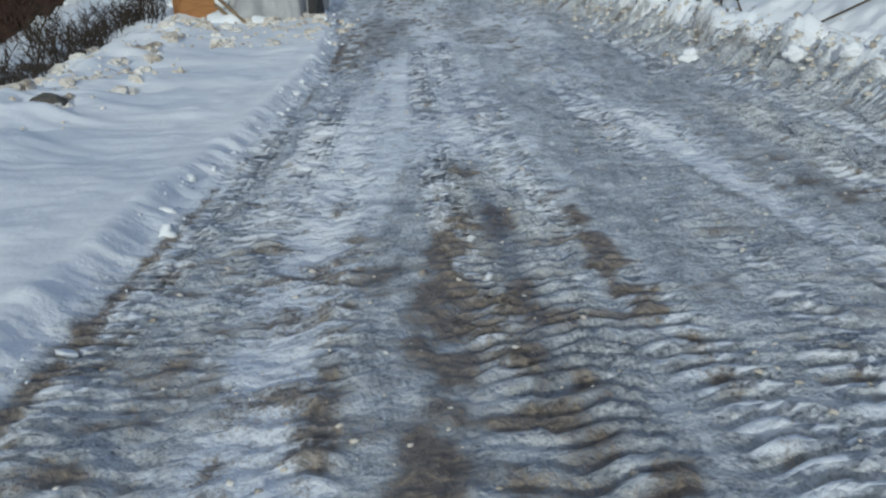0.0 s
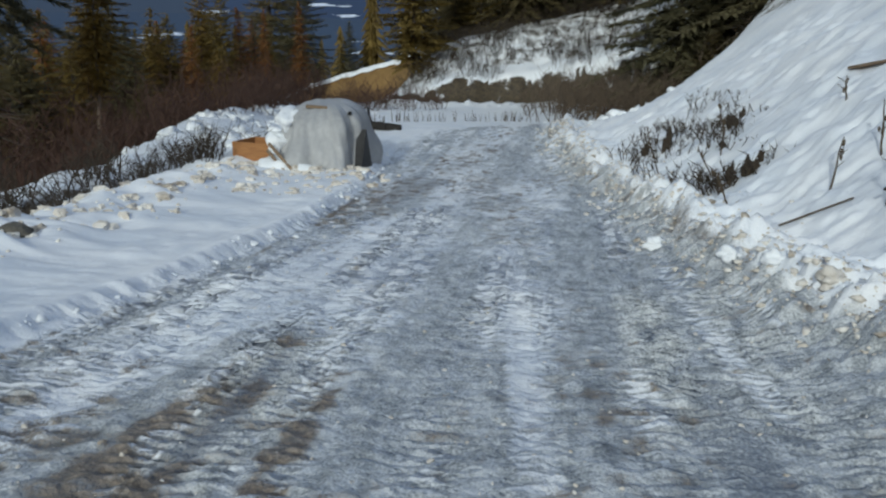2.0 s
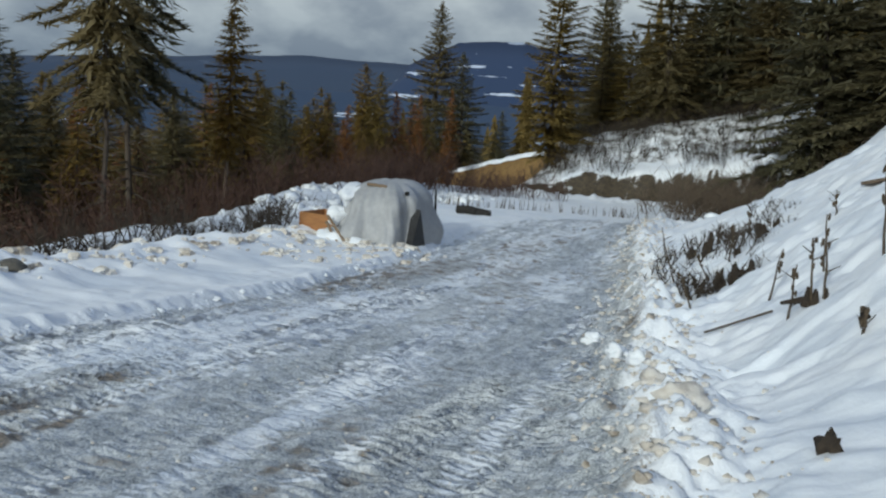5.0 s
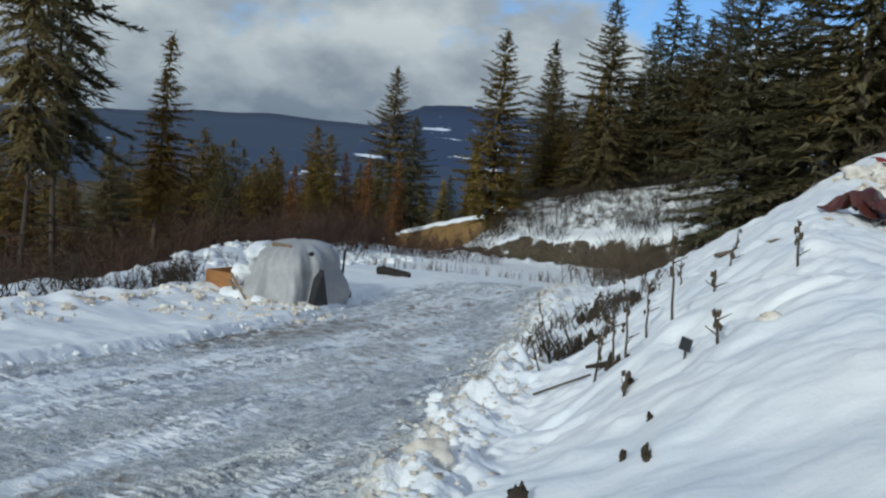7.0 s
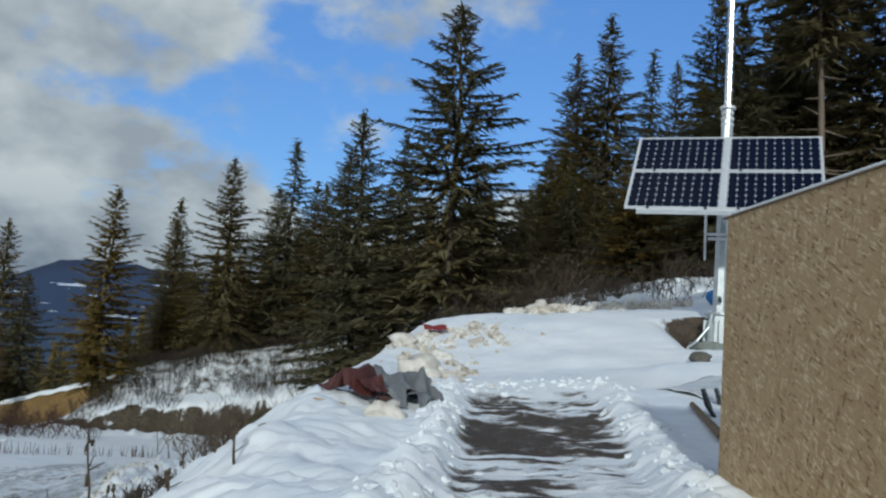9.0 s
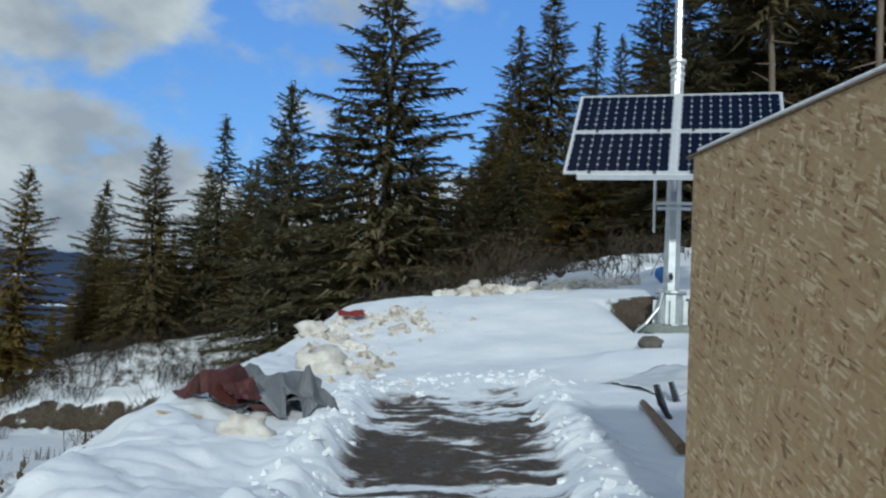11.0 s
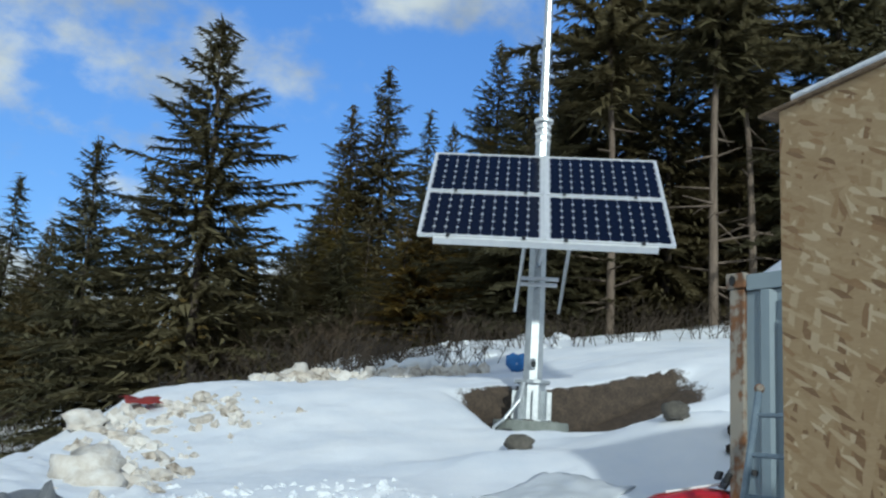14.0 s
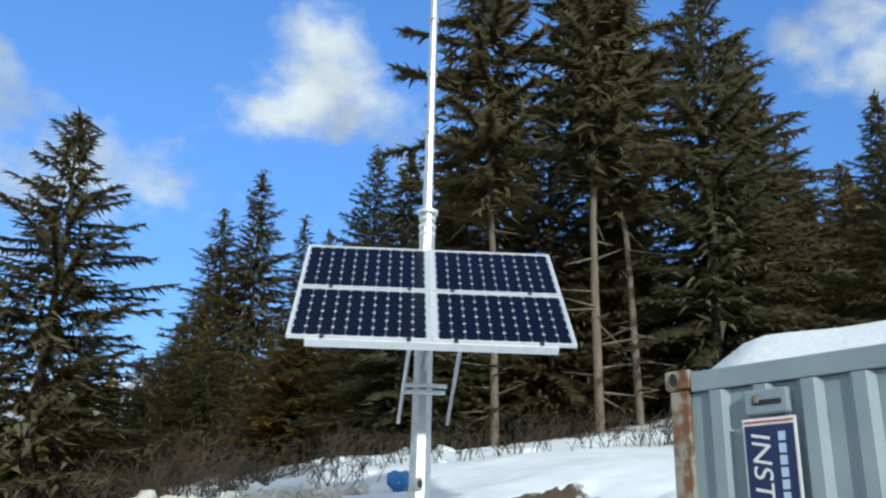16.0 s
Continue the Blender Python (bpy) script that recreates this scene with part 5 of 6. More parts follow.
def charred_log():
    ob = thing("charred_log", (-3.1, 25.4, ground_z(-3.1, 25.4)), "charred black log half sunk in snow", "log", turn=-12)
    bm = bmesh.new()
    pts = [(-0.55, 0, 0.10), (-0.2, 0.04, 0.13), (0.15, -0.03, 0.11), (0.55, 0.02, 0.07)]
    for a, b in zip(pts, pts[1:]):
        tube(bm, a, b, 0.13, 0.12, 9)
    part("log_body", bm, CHAR, ob)
    part("branch_stub", tube(bmesh.new(), (-0.3, 0, 0.15), (-0.42, 0.05, 0.32), 0.05, 0.02, 6), CHAR, ob)


charred_log()


def earth_bank():
    """The bare brown cut past the bend, with snow along its top."""
    V, F, S, T = [], [], [], []
    n, rows = 40, 8
    for k in range(n + 1):
        f = k / n
        x, y = -19.0 + 11.6 * f, 66.5 - 7.6 * f
        z = ground_z(x, y) - 0.4
        h = 0.35 + 2.9 * f ** 0.8 * (1 - 0.25 * max(0, f - 0.85) / 0.15)
        for r in range(rows + 1):
            g = r / rows
            wob = 0.25 * noise.noise(Vector((x * 0.6, g * 3, 2)))
            V.append((x - 0.25 * g + 0.5 * wob, y + 1.8 * g + wob, z + (h + 0.4) * g + 0.12 * noise.noise(Vector((x, g * 4, 7)))))
        top = V[-1]
        for q, (dy, dz) in enumerate(((-0.15, -0.10), (-0.05, 0.16), (0.5, 0.22), (2.4, 0.05), (5.0, -0.6))):
            S.append((top[0], top[1] + dy, top[2] + dz + 0.10 * noise.noise(Vector((x * 1.3, q, 1)))))
    for k in range(n):
        for r in range(rows):
            a, b = k * (rows + 1) + r, (k + 1) * (rows + 1) + r
            F.append((a, b, b + 1, a + 1))
        for r in range(4):
            a, b = k * 5 + r, (k + 1) * 5 + r
            T.append((a, b, b + 1, a + 1))
    ob = thing("earth_bank", (-12.0, 62.0, ground_z(-12, 62)), "bare brown earth bank with snow on top", "earth bank")
    for name, v, f, m in (("earth_face", V, F, EARTH), ("snow_top", S, T, SNOW)):
        me = mesh_from(name, [Vector(p) - ob.matrix_basis.translation for p in v], f, m, True)
        o = new(name, me)
        o.parent = ob


earth_bank()


# ---------------------------------------------------------------- dry stalks, stump and boards on the bank
def stalk(x, y, height, lean=(0.0, 0.0), seed=0, heads=True):
    ob = thing("dry_stalk", (x, y, ground_z(x, y) - 0.05), "dead brown plant stalk standing in snow", "dead plant", "dry stalks on the bank")
    rng = random.Random(seed)
    bm = bmesh.new()
    p = Vector((0, 0, 0))
    for k in range(4):
        q = Vector((lean[0] * (k + 1) / 4 + rng.uniform(-0.012, 0.012), lean[1] * (k + 1) / 4 + rng.uniform(-0.012, 0.012), height * (k + 1) / 4))
        tube(bm, p, q, 0.014 - 0.002 * k, 0.012 - 0.002 * k, 5, False)
        p = q
    part("stem", bm, STALK, ob)
    if heads:
        for k in range(5):
            f = rng.uniform(0.45, 1.0)
            bm = lump(bmesh.new(), (lean[0] * f + rng.uniform(-0.03, 0.03), lean[1] * f + rng.uniform(-0.03, 0.03), height * f), (0.016, 0.016, 0.035), seed * 7 + k, 1, 0.4)
            part("seed_head", bm, STALK, ob)
    for k in range(2):
        f = rng.uniform(0.3, 0.8)
        a = rng.uniform(0, 6.28)
        s = Vector((lean[0] * f, lean[1] * f, height * f))
        part("twig", tube(bmesh.new(), s, s + Vector((math.cos(a) * 0.12, math.sin(a) * 0.12, 0.07)), 0.007, 0.003, 4, False), STALK, ob)


for k, (x, y, h, lx, ly) in enumerate((
    (5.22, 9.75, 0.62, 0.02, 0.0), (5.47, 11.94, 0.34, 0.0, 0.0), (6.47, 8.34, 0.44, 0.01, 0.0), (5.85, 6.54, 0.28, -0.03, 0.0), (5.83, 9.19, 0.24, 0.0, 0.0), (4.72, 9.70, 0.62, 0.22, 0.0),
    (5.24, 6.76, 0.20, 0.03, 0.0), (3.55, 14.2, 0.95, -0.30, 0.0), (4.07, 12.85, 0.45, -0.28, 0.0), (5.02, 8.32, 0.62, 0.0, 0.0), (5.12, 8.36, 0.64, 0.02, 0.0), (4.85, 8.42, 0.55, 0.12, 0.0),
    (5.50, 8.10, 0.9, 0.01, 0.0), (4.3, 13.6, 0.6, 0.1, 0.0), (4.6, 15.2, 0.5, -0.1, 0.0), (6.1, 12.2, 0.35, 0.05, 0.0), (3.95, 10.9, 0.42, -0.2, 0.1), (6.0, 10.6, 0.3, 0.05, 0.0))):
    stalk(x, y, h, (lx * 0.7 - 0.10 * h, ly), k + 1)


def stump():
    ob = thing("tree_stump", (5.07, 8.36, ground_z(5.07, 8.36) - 0.02), "rotten brown stump poking out of snow", "stump")
    bm = bmesh.new()
    for k in range(7):
        a = 6.28 * k / 7
        h = 0.07 + 0.07 * ((k * 37) % 10) / 10
        tube(bm, (math.cos(a) * 0.10, math.sin(a) * 0.07, -0.05), (math.cos(a) * 0.10, math.sin(a) * 0.06, h), 0.05, 0.012, 6)
    part("trunk_stub", bm, DARK_EARTH, ob)
    part("root", tube(bmesh.new(), (-0.05, 0, 0.02), (-0.30, -0.06, -0.04), 0.04, 0.015, 6), DARK_EARTH, ob)
    part("root", tube(bmesh.new(), (0.05, 0, 0.04), (0.26, 0.04, 0.06), 0.045, 0.02, 6), DARK_EARTH, ob)


stump()


def lying_board(name, a, b, wide, thick, mat, label):
    a, b = Vector((*a, ground_z(*a) + thick)), Vector((*b, ground_z(*b) + thick))
    ob = thing(name, tuple((a + b) / 2), label, "board")
    d = b - a
    bm = box(bmesh.new(), (d.length, wide, thick), bevel=0.006)
    o = part("board", bm, mat, ob)
    o.matrix_basis = d.to_track_quat("X", "Z").to_matrix().to_4x4()
    return ob


lying_board("weathered_board", (5.9, 13.3), (6.5, 10.6), 0.11, 0.04, BOARD, "long weathered board lying on the snowy bank")
lying_board("fallen_branch", (4.15, 9.3), (4.75, 9.0), 0.022, 0.022, STALK, "dark fallen branch on the snowy bank")
lying_board("tan_board", (6.95, 10.9), (7.25, 11.15), 0.10, 0.02, CARDBOARD, "short tan board in front of the rubble")


def brown_pole():
    a, b = Vector((11.62, 12.2, ground_z(11.62, 12.2) + 0.06)), Vector((11.18, 10.2, ground_z(11.18, 10.2) + 0.06))
    ob = thing("wooden_pole", tuple(a), "peeled brown wooden pole lying in snow", "pole")
    part("pole_shaft", tube(bmesh.new(), (0, 0, 0), b - a, 0.035, 0.05, 9), BOARD, ob)


brown_pole()


def small_sign():
    ob = thing("small_sign", (5.63, 6.80, ground_z(5.63, 6.8)), "small black square plate on a low stake", "sign", turn=-12)
    part("stake", box(bmesh.new(), (0.015, 0.015, 0.12), (0, 0, 0.03)), STALK, ob)
    part("plate", box(bmesh.new(), (0.085, 0.012, 0.10), (0, -0.01, 0.11), (8, 12, 0), 0.004), BLACK, ob)


small_sign()


def stone(x, y, size, seed, label, mat=STONE, name="stone", sink=0.3):
    ob = thing(name, (x, y, ground_z(x, y)), label, name.replace("_", " "))
    part("stone_body" if name == "stone" else "body", lump(bmesh.new(), (0, 0, size[2] * (1 - sink)), size, seed, 3, 0.18), mat, ob, smooth=True)
    return ob


stone(13.08, 15.7, (0.165, 0.13, 0.105), 1, "rounded grey-brown stone in snow by the mast")
stone(14.45, 14.5, (0.175, 0.14, 0.12), 2, "rounded dark stone lying on the snow bank")
stone(-3.55, 8.2, (0.16, 0.12, 0.10), 3, "small brown stone on the snowy shelf")
for k, (x, y, s) in enumerate(((14.9, 13.9, 0.14), (15.1, 14.1, 0.11), (14.6, 13.6, 0.10), (15.0, 13.5, 0.12))):
    stone(x, y, (s * 1.4, s, s * 0.6), 11 + k, "dark stone showing through the snow", DARK_EARTH)


def earth_clod(x, y, s, seed):
    ob = thing("earth_clod", (x, y, ground_z(x, y)), "dark clod of earth sticking out of the snowy bank", "earth clod", "earth clods on the bank")
    part("clod_body", lump(bmesh.new(), (0, 0, s * 0.2), (s * 0.38, s * 0.34, s * 0.85), seed, 3, 0.6), DARK_EARTH, ob, smooth=True)


for k, (x, y, s) in enumerate(((4.88, 4.75, 0.12), (5.25, 6.9, 0.07), (5.5, 4.94, 0.06), (5.47, 5.69, 0.04), (5.37, 5.1, 0.05), (4.22, 12.3, 0.17), (4.42, 12.15, 0.21), (4.58, 12.3, 0.13), (4.7, 15.2, 0.20), (4.95, 15.6, 0.17), (3.9, 16.8, 0.22), (3.6, 17.5, 0.18), (4.4, 14.1, 0.12))):
    earth_clod(x, y, s, 40 + k)


# ---------------------------------------------------------------- rubble on the crest
def crumpled(bm, w, d, h, seed, n=16):
    """A stiff crumpled sheet, with sharp folds and some thickness."""
    off = Vector((seed * 3.1, seed * 1.7, 0))
    grid = []
    for i in range(n + 1):
        for j in range(n + 1):
            u, v = i / n - 0.5, j / n - 0.5
            p = Vector((u * 2.2, v * 2.2, 0)) + off
            cell = noise.cell(Vector((round(p.x * 1.1), round(p.y * 1.1), seed)))
            z = h * (0.5 - abs(u) * 0.7 - v * v * 1.5) + 0.75 * h * noise.noise(p) + 0.05 * h * cell
            grid.append(bm.verts.new((u * w + 0.1 * w * noise.noise(p * 1.3 + Vector((9, 0, 0))), v * d + 0.1 * d * noise.noise(p * 1.3 + Vector((0, 9, 0))), max(z, -0.12) + 0.1)))
    for i in range(n):
        for j in range(n):
            a = i * (n + 1) + j
            bm.faces.new((grid[a], grid[a + n + 1], grid[a + n + 2], grid[a + 1]))
    return bm


def tarp_heap():
    x, y = 7.88, 11.9
    ob = thing("tarp_heap", (x, y, ground_z(x, y) - 0.03), "crumpled grey tarp heaped on the snow bank", "tarp", turn=20)
    ob.scale = (0.78, 0.78, 0.9)
    for k, (w, d, h, px, py, pz, t) in enumerate(((1.0, 0.85, 0.55, 0.0, 0.1, 0.0, 0), (0.7, 0.6, 0.40, 0.28, -0.12, 0.0, 35), (0.6, 0.5, 0.30, -0.26, -0.22, 0.0, -20), (0.5, 0.45, 0.22, 0.50, -0.05, -0.02, 70))):
        bm = crumpled(bmesh.new(), w, d, h, k + 2, 11)
        o = part("fold", bm, GREY_TARP, ob)
        o.matrix_basis = pose(px, py, pz, 6 * k, -5 * k, t)
        s = o.modifiers.new("thick", "SOLIDIFY")
        s.thickness = 0.012


tarp_heap()


def maroon_sheeting():
    x, y = 7.4, 11.6
    ob = thing("maroon_sheeting", (x, y, ground_z(x, y) + 0.02), "crumpled maroon plastic sheeting beside a grey tarp", "plastic sheeting", turn=28)
    o = part("shell", crumpled(bmesh.new(), 0.72, 0.55, 0.34, 6, 9), MAROON, ob)
    o.matrix_basis = pose(0, 0.02, -0.02, 10, 6, 0)
    s = o.modifiers.new("thick", "SOLIDIFY")
    s.thickness = 0.016
    part("torn_flap", crumpled(bmesh.new(), 0.36, 0.3, 0.16, 7, 8), MAROON, ob).matrix_basis = pose(0.02, -0.20, 0.02, 30, 0, 20)
    part("inside_liner", crumpled(bmesh.new(), 0.45, 0.35, 0.14, 3, 8), DARK_EARTH, ob).matrix_basis = pose(0.0, -0.05, -0.03)


maroon_sheeting()


def red_rag():
    x, y = 8.85, 18.7
    ob = thing("red_rag", (x, y, ground_z(x, y)), "red cloth half buried in the snow heap", "cloth", turn=10)
    part("cloth", crumpled(bmesh.new(), 0.48, 0.42, 0.08, 5, 10), RED_CLOTH, ob).matrix_basis = pose(0, 0, 0.02, 14, -6, 0)


red_rag()


def blue_bag():
    x, y = 15.62, 21.35
    ob = thing("blue_bag", (x, y, ground_z(x, y) - 0.03), "blue plastic bag on the snow behind the mast", "bag")
    part("bag_body", lump(bmesh.new(), (0, 0, 0.17), (0.21, 0.17, 0.19), 3, 3, 0.35), BLUE, ob, smooth=True)
    part("print", lump(bmesh.new(), (-0.05, -0.15, 0.17), (0.07, 0.035, 0.05), 6, 2, 0.4), WHITE, ob, "pale print", smooth=True)


blue_bag()


def plastic_sheet():
    x, y = 12.38, 13.35
    ob = thing("plastic_sheet", (x, y, ground_z(x, y)), "milky plastic sheet lying over the snow", "plastic sheet", turn=35)
    bm = bmesh.new()
    n = 20
    vs = []
    base = ground_z(x, y)
    turn = Euler((0, 0, radians(35))).to_matrix()
    for i in range(n + 1):
        for j in range(n + 1):
            u, v = i / n - 0.5, j / n - 0.5
            edge = 1 + 0.18 * noise.noise(Vector((u * 3, v * 3, 1)))
            p = Vector((u * 1.3 * edge, v * 0.95 * edge, 0))
            q = turn @ p
            z = ground_z(x + q.x, y + q.y) - base + 0.02 + 0.07 * (0.5 - abs(v)) + 0.03 * noise.noise(Vector((u * 5, v * 5, 4)))
            vs.append(bm.verts.new((p.x, p.y, z)))
    for i in range(n):
        for j in range(n):
            a = i * (n + 1) + j
            bm.faces.new((vs[a], vs[a + n + 1], vs[a + n + 2], vs[a + 1]))
    o = part("film", bm, POLY, ob, smooth=True)
    s = o.modifiers.new("thick", "SOLIDIFY")
    s.thickness = 0.01


plastic_sheet()


# ---------------------------------------------------------------- snowmobile and ladder by the container
def snowmobile():
    # own axes: nose towards -x
    x, y = 12.62, 11.58
    ob = thing("snowmobile", (x, y, 1.46), "red snowmobile with white stripes and black skis", "snowmobile", turn=-32)

    def loft(name, rings, mat, label="", parent=ob):
        bm = bmesh.new()
        n, rows = 18, []
        for px, w, z0, z1 in rings:
            row = []
            for q in range(n):
                a = 6.2832 * q / n
                c, s = math.cos(a), math.sin(a)
                yy = math.copysign(abs(c) ** 0.6, c) * w / 2
                zz = (z0 + z1) / 2 + math.copysign(abs(s) ** 0.6, s) * (z1 - z0) / 2
                row.append(bm.verts.new((px, yy, zz)))
            rows.append(row)
        for a, b in zip(rows, rows[1:]):
            for q in range(n):
                bm.faces.new((a[q], a[(q + 1) % n], b[(q + 1) % n], b[q]))
        bm.faces.new(rows[0][::-1])
        bm.faces.new(rows[-1])
        return part(name, bm, mat, parent, label, True)

    hood = loft("hood", [(-0.62, 0.30, 0.20, 0.30), (-0.52, 0.52, 0.14, 0.42), (-0.30, 0.66, 0.12, 0.54), (0.0, 0.70, 0.12, 0.62), (0.25, 0.62, 0.12, 0.60), (0.42, 0.44, 0.14, 0.50)], RED, "glossy red engine hood")
    for s in (-1, 1):
        for z, l in ((0.44, 0.46), (0.36, 0.40)):
            part("stripe", box(bmesh.new(), (l, 0.012, 0.028), (-0.12, s * 0.338, z), (0, 14, 0), 0.004), WHITE, hood)
        part("side_vent", box(bmesh.new(), (0.16, 0.014, 0.07), (0.12, s * 0.346, 0.27), (0, 10, 0), 0.004), BLACK, hood)
    part("top_stripe", box(bmesh.new(), (0.40, 0.05, 0.02), (-0.05, -0.12, 0.608), (0, -12, 4), 0.006), WHITE, hood)
    part("headlight", box(bmesh.new(), (0.05, 0.22, 0.08), (-0.50, 0, 0.37), (0, -30, 0), 0.01), BACKING, hood)
    part("windshield", box(bmesh.new(), (0.02, 0.46, 0.20), (0.22, 0, 0.70), (0, 32, 0), 0.008), BLACK, ob, "low dark windshield")
    loft("seat", [(0.38, 0.30, 0.34, 0.52), (0.6, 0.34, 0.34, 0.54), (1.0, 0.36, 0.34, 0.56), (1.35, 0.34, 0.34, 0.60)], BLACK, "black padded seat")
    loft("tunnel", [(0.3, 0.42, 0.08, 0.34), (1.55, 0.42, 0.08, 0.34)], RED)
    loft("track", [(0.2, 0.36, -0.06, 0.16), (1.5, 0.36, -0.06, 0.16)], BLACK, "black rubber drive track")
    bars = part("handlebar", tube(bmesh.new(), (0.34, -0.34, 0.76), (0.34, 0.34, 0.76), 0.014, 0.014, 8), BLACK, ob)
    part("steering_post", tube(bmesh.new(), (0.22, 0, 0.5), (0.34, 0, 0.76), 0.02, 0.02, 8), BLACK, ob)
    for s in (-1, 1):
        part("grip", tube(bmesh.new(), (0.34, s * 0.24, 0.76), (0.36, s * 0.37, 0.75), 0.022, 0.022, 8), BLACK, bars)
        part("mirror", box(bmesh.new(), (0.03, 0.12, 0.07), (0.18, s * 0.34, 0.70), (0, 20, s * 14), 0.01), BLACK, bars)
        ski = part("ski", box(bmesh.new(), (0.95, 0.12, 0.02), (-0.52, s * 0.46, -0.03), bevel=0.006), BLACK, ob, "black ski with a curled tip")
        pts = [(-0.70, 0.0), (-0.82, 0.10), (-0.92, 0.24), (-0.97, 0.42)]
        bm = bmesh.new()
        for (xa, za), (xb, zb) in zip(pts, pts[1:]):
            d = Vector((xb - xa, 0, zb - za))
            box(bm, (d.length + 0.015, 0.12, 0.035), ((xa + xb) / 2, s * 0.46, (za + zb) / 2), (0, -math.degrees(math.atan2(d.z, d.x)), 0))
        part("ski_tip", bm, BLACK, ski)
        part("ski_loop", tube(bmesh.new(), (-0.95, s * 0.46, 0.43), (-0.84, s * 0.46, 0.15), 0.012, 0.012, 6), STEEL_BLUE, ski)
        part("suspension_arm", tube(bmesh.new(), (-0.42, s * 0.25, 0.20), (-0.48, s * 0.46, 0.0), 0.02, 0.02, 6), STEEL_BLUE, ob)


snowmobile()


def ladder():
    ob = thing("ladder", (12.15, 10.55, 1.40), "blue-grey steel ladder leaning on the container", "ladder", turn=-72)
    for s in (0, 1):
        part("rail", tube(bmesh.new(), (0.42 * s, -0.10, 0), (0.42 * s, 0.26, 1.35), 0.024, 0.024, 8), STEEL_BLUE, ob)
        part("rail_cap", lump(bmesh.new(), (0.42 * s, 0.262, 1.36), (0.035, 0.035, 0.035), s, 2, 0.05), RUSTY_POST, ob)
    for k in range(5):
        f = 0.12 + 0.19 * k
        part("rung", tube(bmesh.new(), (0, -0.10 + 0.36 * f, 1.35 * f), (0.42, -0.10 + 0.36 * f, 1.35 * f), 0.016, 0.016, 6), STEEL_BLUE, ob)


ladder()


# ---------------------------------------------------------------- clods, crumbs and stalk rows
def clods(name, spots, material, label, seed, flat=0.75, smooth=True):
    """Broken snow: many uneven lumps, joined."""
    rng = random.Random(seed)
    shapes = []
    for k in range(8):
        bm = lump(bmesh.new(), (0, 0, 0), (1, 1, 1), seed * 20 + k, 2 if k < 4 else 1, 0.55)
        bm.verts.index_update()
        shapes.append((np.array([v.co for v in bm.verts]), [tuple(v.index for v in f.verts) for f in bm.faces]))
        bm.free()
    P = np.array([(a, b) for a, b, _ in spots])
    zs = terrain(P[:, 0], P[:, 1])[0]
    V, F, n = [], [], 0
    for (x, y, r), z in zip(spots, zs):
        co, fs = shapes[rng.randrange(4)] if r > 0.05 else shapes[4 + rng.randrange(4)]
        a = rng.uniform(0, 6.28)
        c, s = math.cos(a) * r, math.sin(a) * r
        k = rng.uniform(0.7, 1.3)
        p = np.stack([co[:, 0] * c * k - co[:, 1] * s, co[:, 0] * s * k + co[:, 1] * c, co[:, 2] * r * flat], -1) + (x, y, z - r * 0.12)
        V.append(p)
        F += [tuple(i + n for i in f) for f in fs]
        n += len(co)
    me = mesh_from(name, np.concatenate(V), F, material, smooth)
    return tagged(new(name, me), label, "snow", kind="stuff")


rng = random.Random(77)
size = lambda lo, hi, p=2.2: lo + (hi - lo) * rng.random() ** p
spots = []
for _ in range(5200):
    y = rng.uniform(2.6, 27)
    spots.append((float(right_edge(y)) + rng.gauss(0.20, 0.30), y, size(0.008, 0.050, 3.2)))
clods("plough_ridge_clods", spots, CLOD, "dirty broken snow thrown up beside the road", 1, 0.7)
spots = []
for _ in range(190):
    y = rng.uniform(1.8, 22)
    spots.append((float(left_edge(y)) + rng.gauss(-0.04, 0.09), y, size(0.008, 0.055, 2.5)))
clods("road_edge_clods", spots, SNOW, "small white snow lumps along the road edge", 2)
spots = [(rng.gauss(-3.9, 0.5), rng.uniform(7, 17), size(0.02, 0.12, 2.5)) for _ in range(220)] + [(rng.gauss(-2.5, 0.5), rng.uniform(13, 16.5), size(0.03, 0.12)) for _ in range(80)] + [(rng.gauss(-2.75, 0.75), rng.gauss(16.75, 0.22), size(0.04, 0.17)) for _ in range(45)]
clods("shelf_rim_clods", spots, CLOD, "lumpy snow with twigs along the shelf rim", 3, smooth=False)
spots = [(rng.uniform(-1.5, 3.6), 1.2 + 16 * rng.random() ** 1.6, size(0.004, 0.018, 3)) for _ in range(1500)]
clods("road_crumbs", spots, CLOD, "crumbs of ice and gravel on the road", 4, 0.6)
spots = []
for _ in range(520):
    y = rng.uniform(2.5, 14.4)
    if rng.random() < 0.6:
        spots.append((float(np.interp(y, [0, 5.5, 9, 12, 14], [6.8, 7.5, 8.1, 8.55, 8.9])) + rng.gauss(-0.05, 0.13), y, size(0.008, 0.060, 3)))
    else:
        spots.append((float(np.interp(y, [0, 6, 8.6, 11, 14], [9.2, 9.6, 10.0, 10.5, 10.9])) + rng.gauss(0.08, 0.16), y, size(0.010, 0.06)))
spots += [(rng.uniform(8.9, 10.9), rng.gauss(14.2, 0.25), size(0.01, 0.06)) for _ in range(120)]
clods("drive_edge_clods", spots, SNOW, "broken snow along the cleared drive", 5, smooth=False)
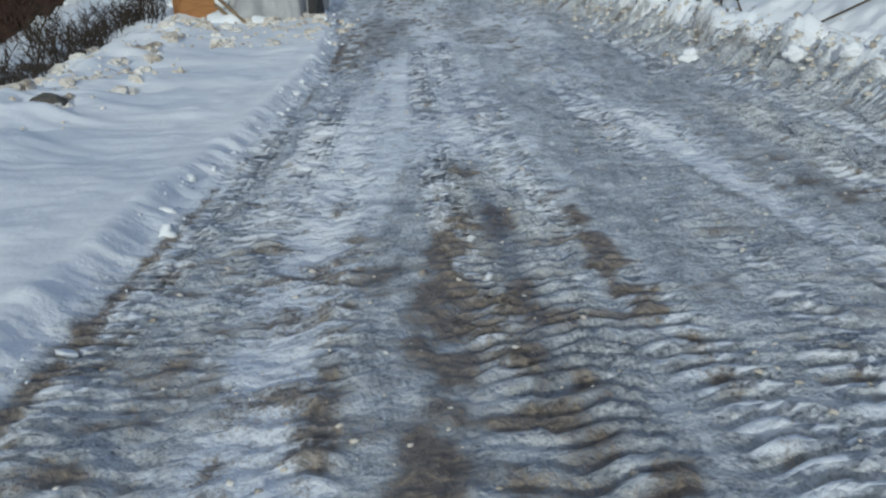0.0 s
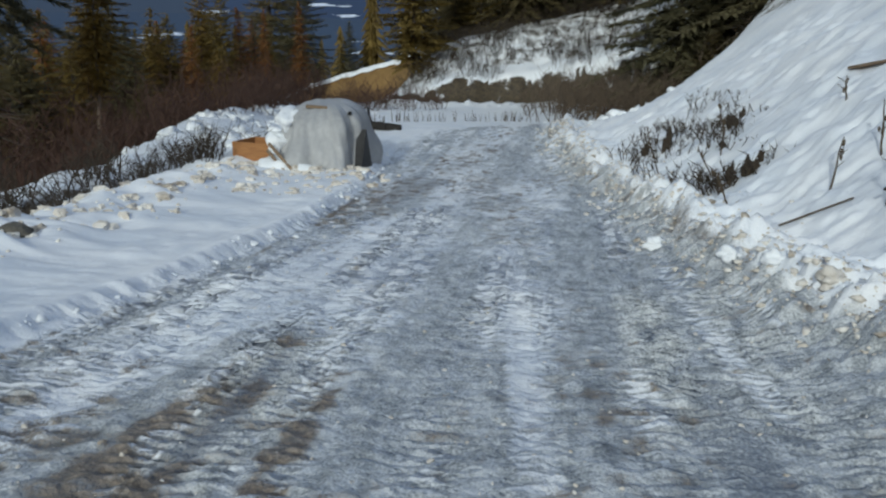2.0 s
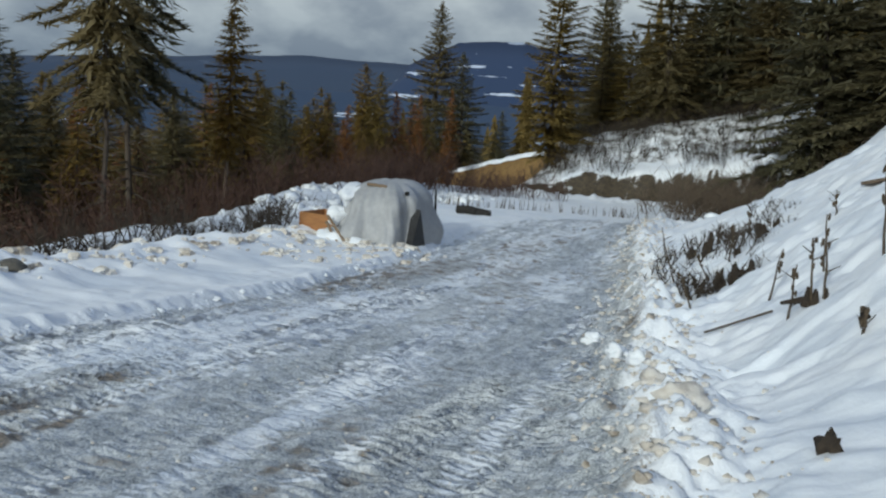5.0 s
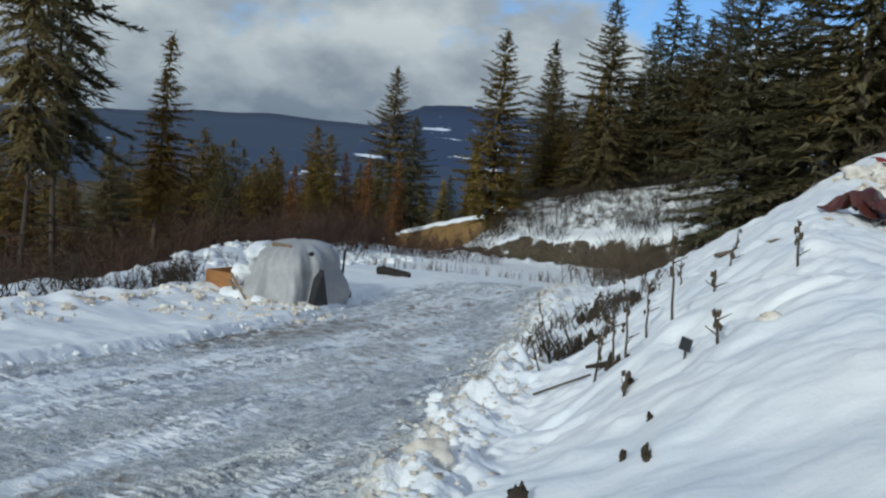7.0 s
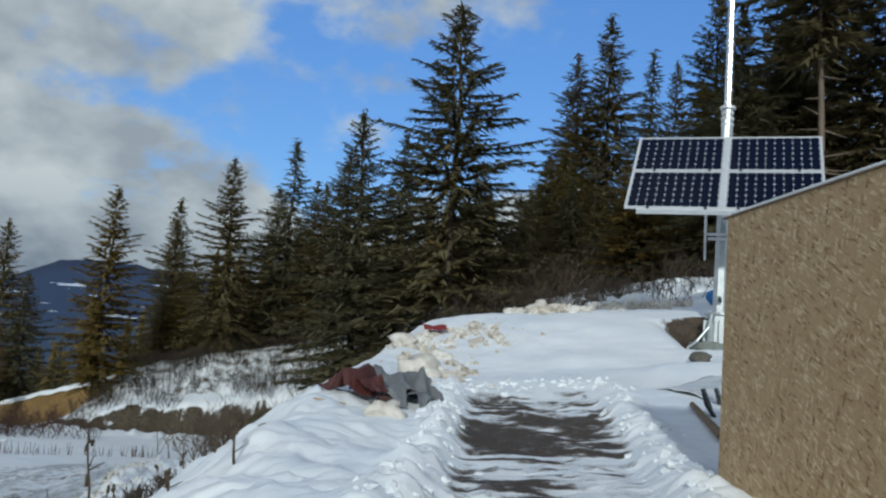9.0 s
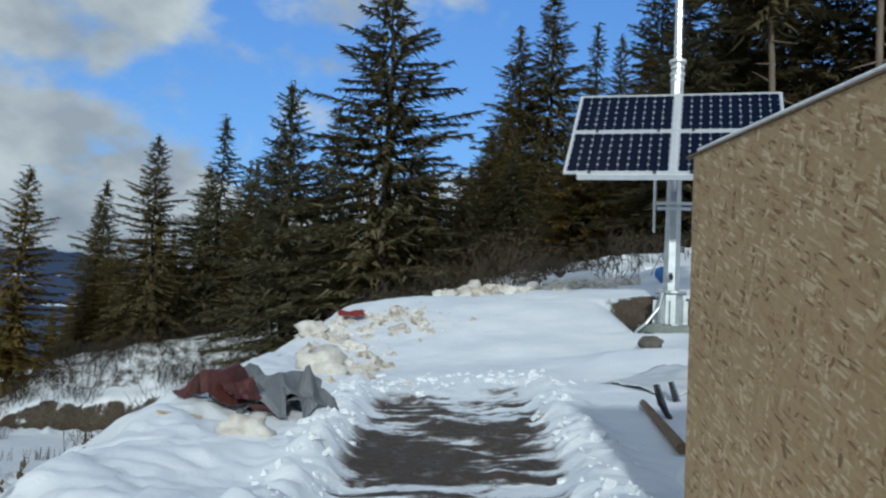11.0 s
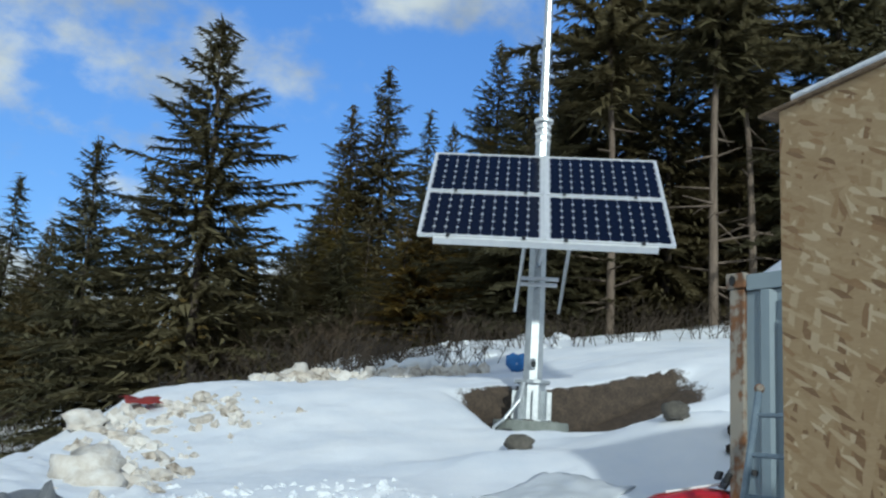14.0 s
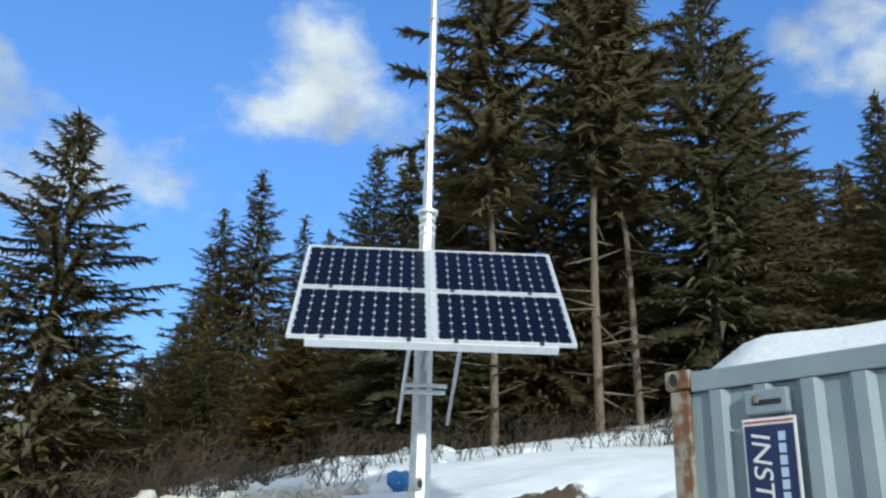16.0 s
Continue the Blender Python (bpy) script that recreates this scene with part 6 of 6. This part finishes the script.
spots = [(rng.gauss(8.75, 0.35), rng.uniform(14.0, 19), size(0.03, 0.19, 2.8)) for _ in range(120)] + [(rng.gauss(9.7, 0.5), rng.gauss(18.3, 0.5), size(0.03, 0.14, 2.8)) for _ in range(90)] + [(rng.gauss(11.6, 0.45), rng.gauss(21.0, 0.3), size(0.04, 0.20)) for _ in range(120)] + [(rng.gauss(13.6, 0.5), rng.gauss(21.4, 0.3), size(0.05, 0.24)) for _ in range(110)]
clods("crest_clods", spots, CLOD, "dirty snow clods heaped along the crest", 6, smooth=False)
spots = [(rng.gauss(3.5, 0.7), rng.uniform(27, 33), size(0.05, 0.2)) for _ in range(80)] + [(rng.uniform(-9.5, -5.5), rng.uniform(19, 38), size(0.05, 0.28)) for _ in range(170)]
spots += [(rng.uniform(13, 20.5), rng.uniform(23.5, 28), size(0.08, 0.30)) for _ in range(26)]
clods("far_clods", spots, SNOW, "lumpy snow lying over brush and rubble", 7)

for k, (x, y, s, mat) in enumerate(((7.68, 10.45, 0.17, CLOD), (8.35, 14.9, 0.30, CLOD), (8.2, 17.7, 0.24, CLOD), (6.96, 5.04, 0.08, CLOD), (11.5, 21.3, 0.30, CLOD), (13.9, 21.9, 0.34, SNOW), (13.4, 22.0, 0.26, SNOW),
                                    (6.15, 6.5, 0.075, CLOD), (4.15, 5.6, 0.17, CLOD), (3.45, 8.1, 0.11, SNOW), (3.0, 9.8, 0.12, SNOW), (3.9, 6.6, 0.12, CLOD), (3.7, 7.5, 0.11, SNOW), (7.9, 6.2, 0.13, CLOD), (10.9, 9.2, 0.16, SNOW))):
    ob = thing("snow_clod", (x, y, ground_z(x, y)), "large dirty snow clod thrown up by ploughing" if mat is CLOD else "large white clod of broken snow", "snow clod", "large snow clods")
    part("clod_body", lump(bmesh.new(), (0, 0, s * 0.22), (s * 0.95, s * 0.8, s * 0.65), 300 + k, 3, 0.42), mat, ob, smooth=True)


def stalk_row():
    rng = random.Random(4)
    V, F = [], []
    for k in range(120):
        x = rng.uniform(-5.5, 0.6)
        y = 30.5 + 0.75 * (x + 4) + rng.uniform(-0.5, 0.5)
        z, h, r = ground_z(x, y), rng.uniform(0.16, 0.42), 0.013
        dx, dy = rng.uniform(-0.08, 0.08), rng.uniform(-0.08, 0.08)
        n = len(V)
        for q in range(3):
            a = 2.1 * q
            V += [(x + math.cos(a) * r, y + math.sin(a) * r, z - 0.05), (x + dx + math.cos(a) * r * 0.5, y + dy + math.sin(a) * r * 0.5, z + h)]
        F += [(n, n + 2, n + 3, n + 1), (n + 2, n + 4, n + 5, n + 3), (n + 4, n, n + 1, n + 5)]
    return tagged(new("stalk_row", mesh_from("stalk_row", V, F, STALK)), "row of dry brown stalks standing in snow", "dead plants", kind="stuff")


stalk_row()
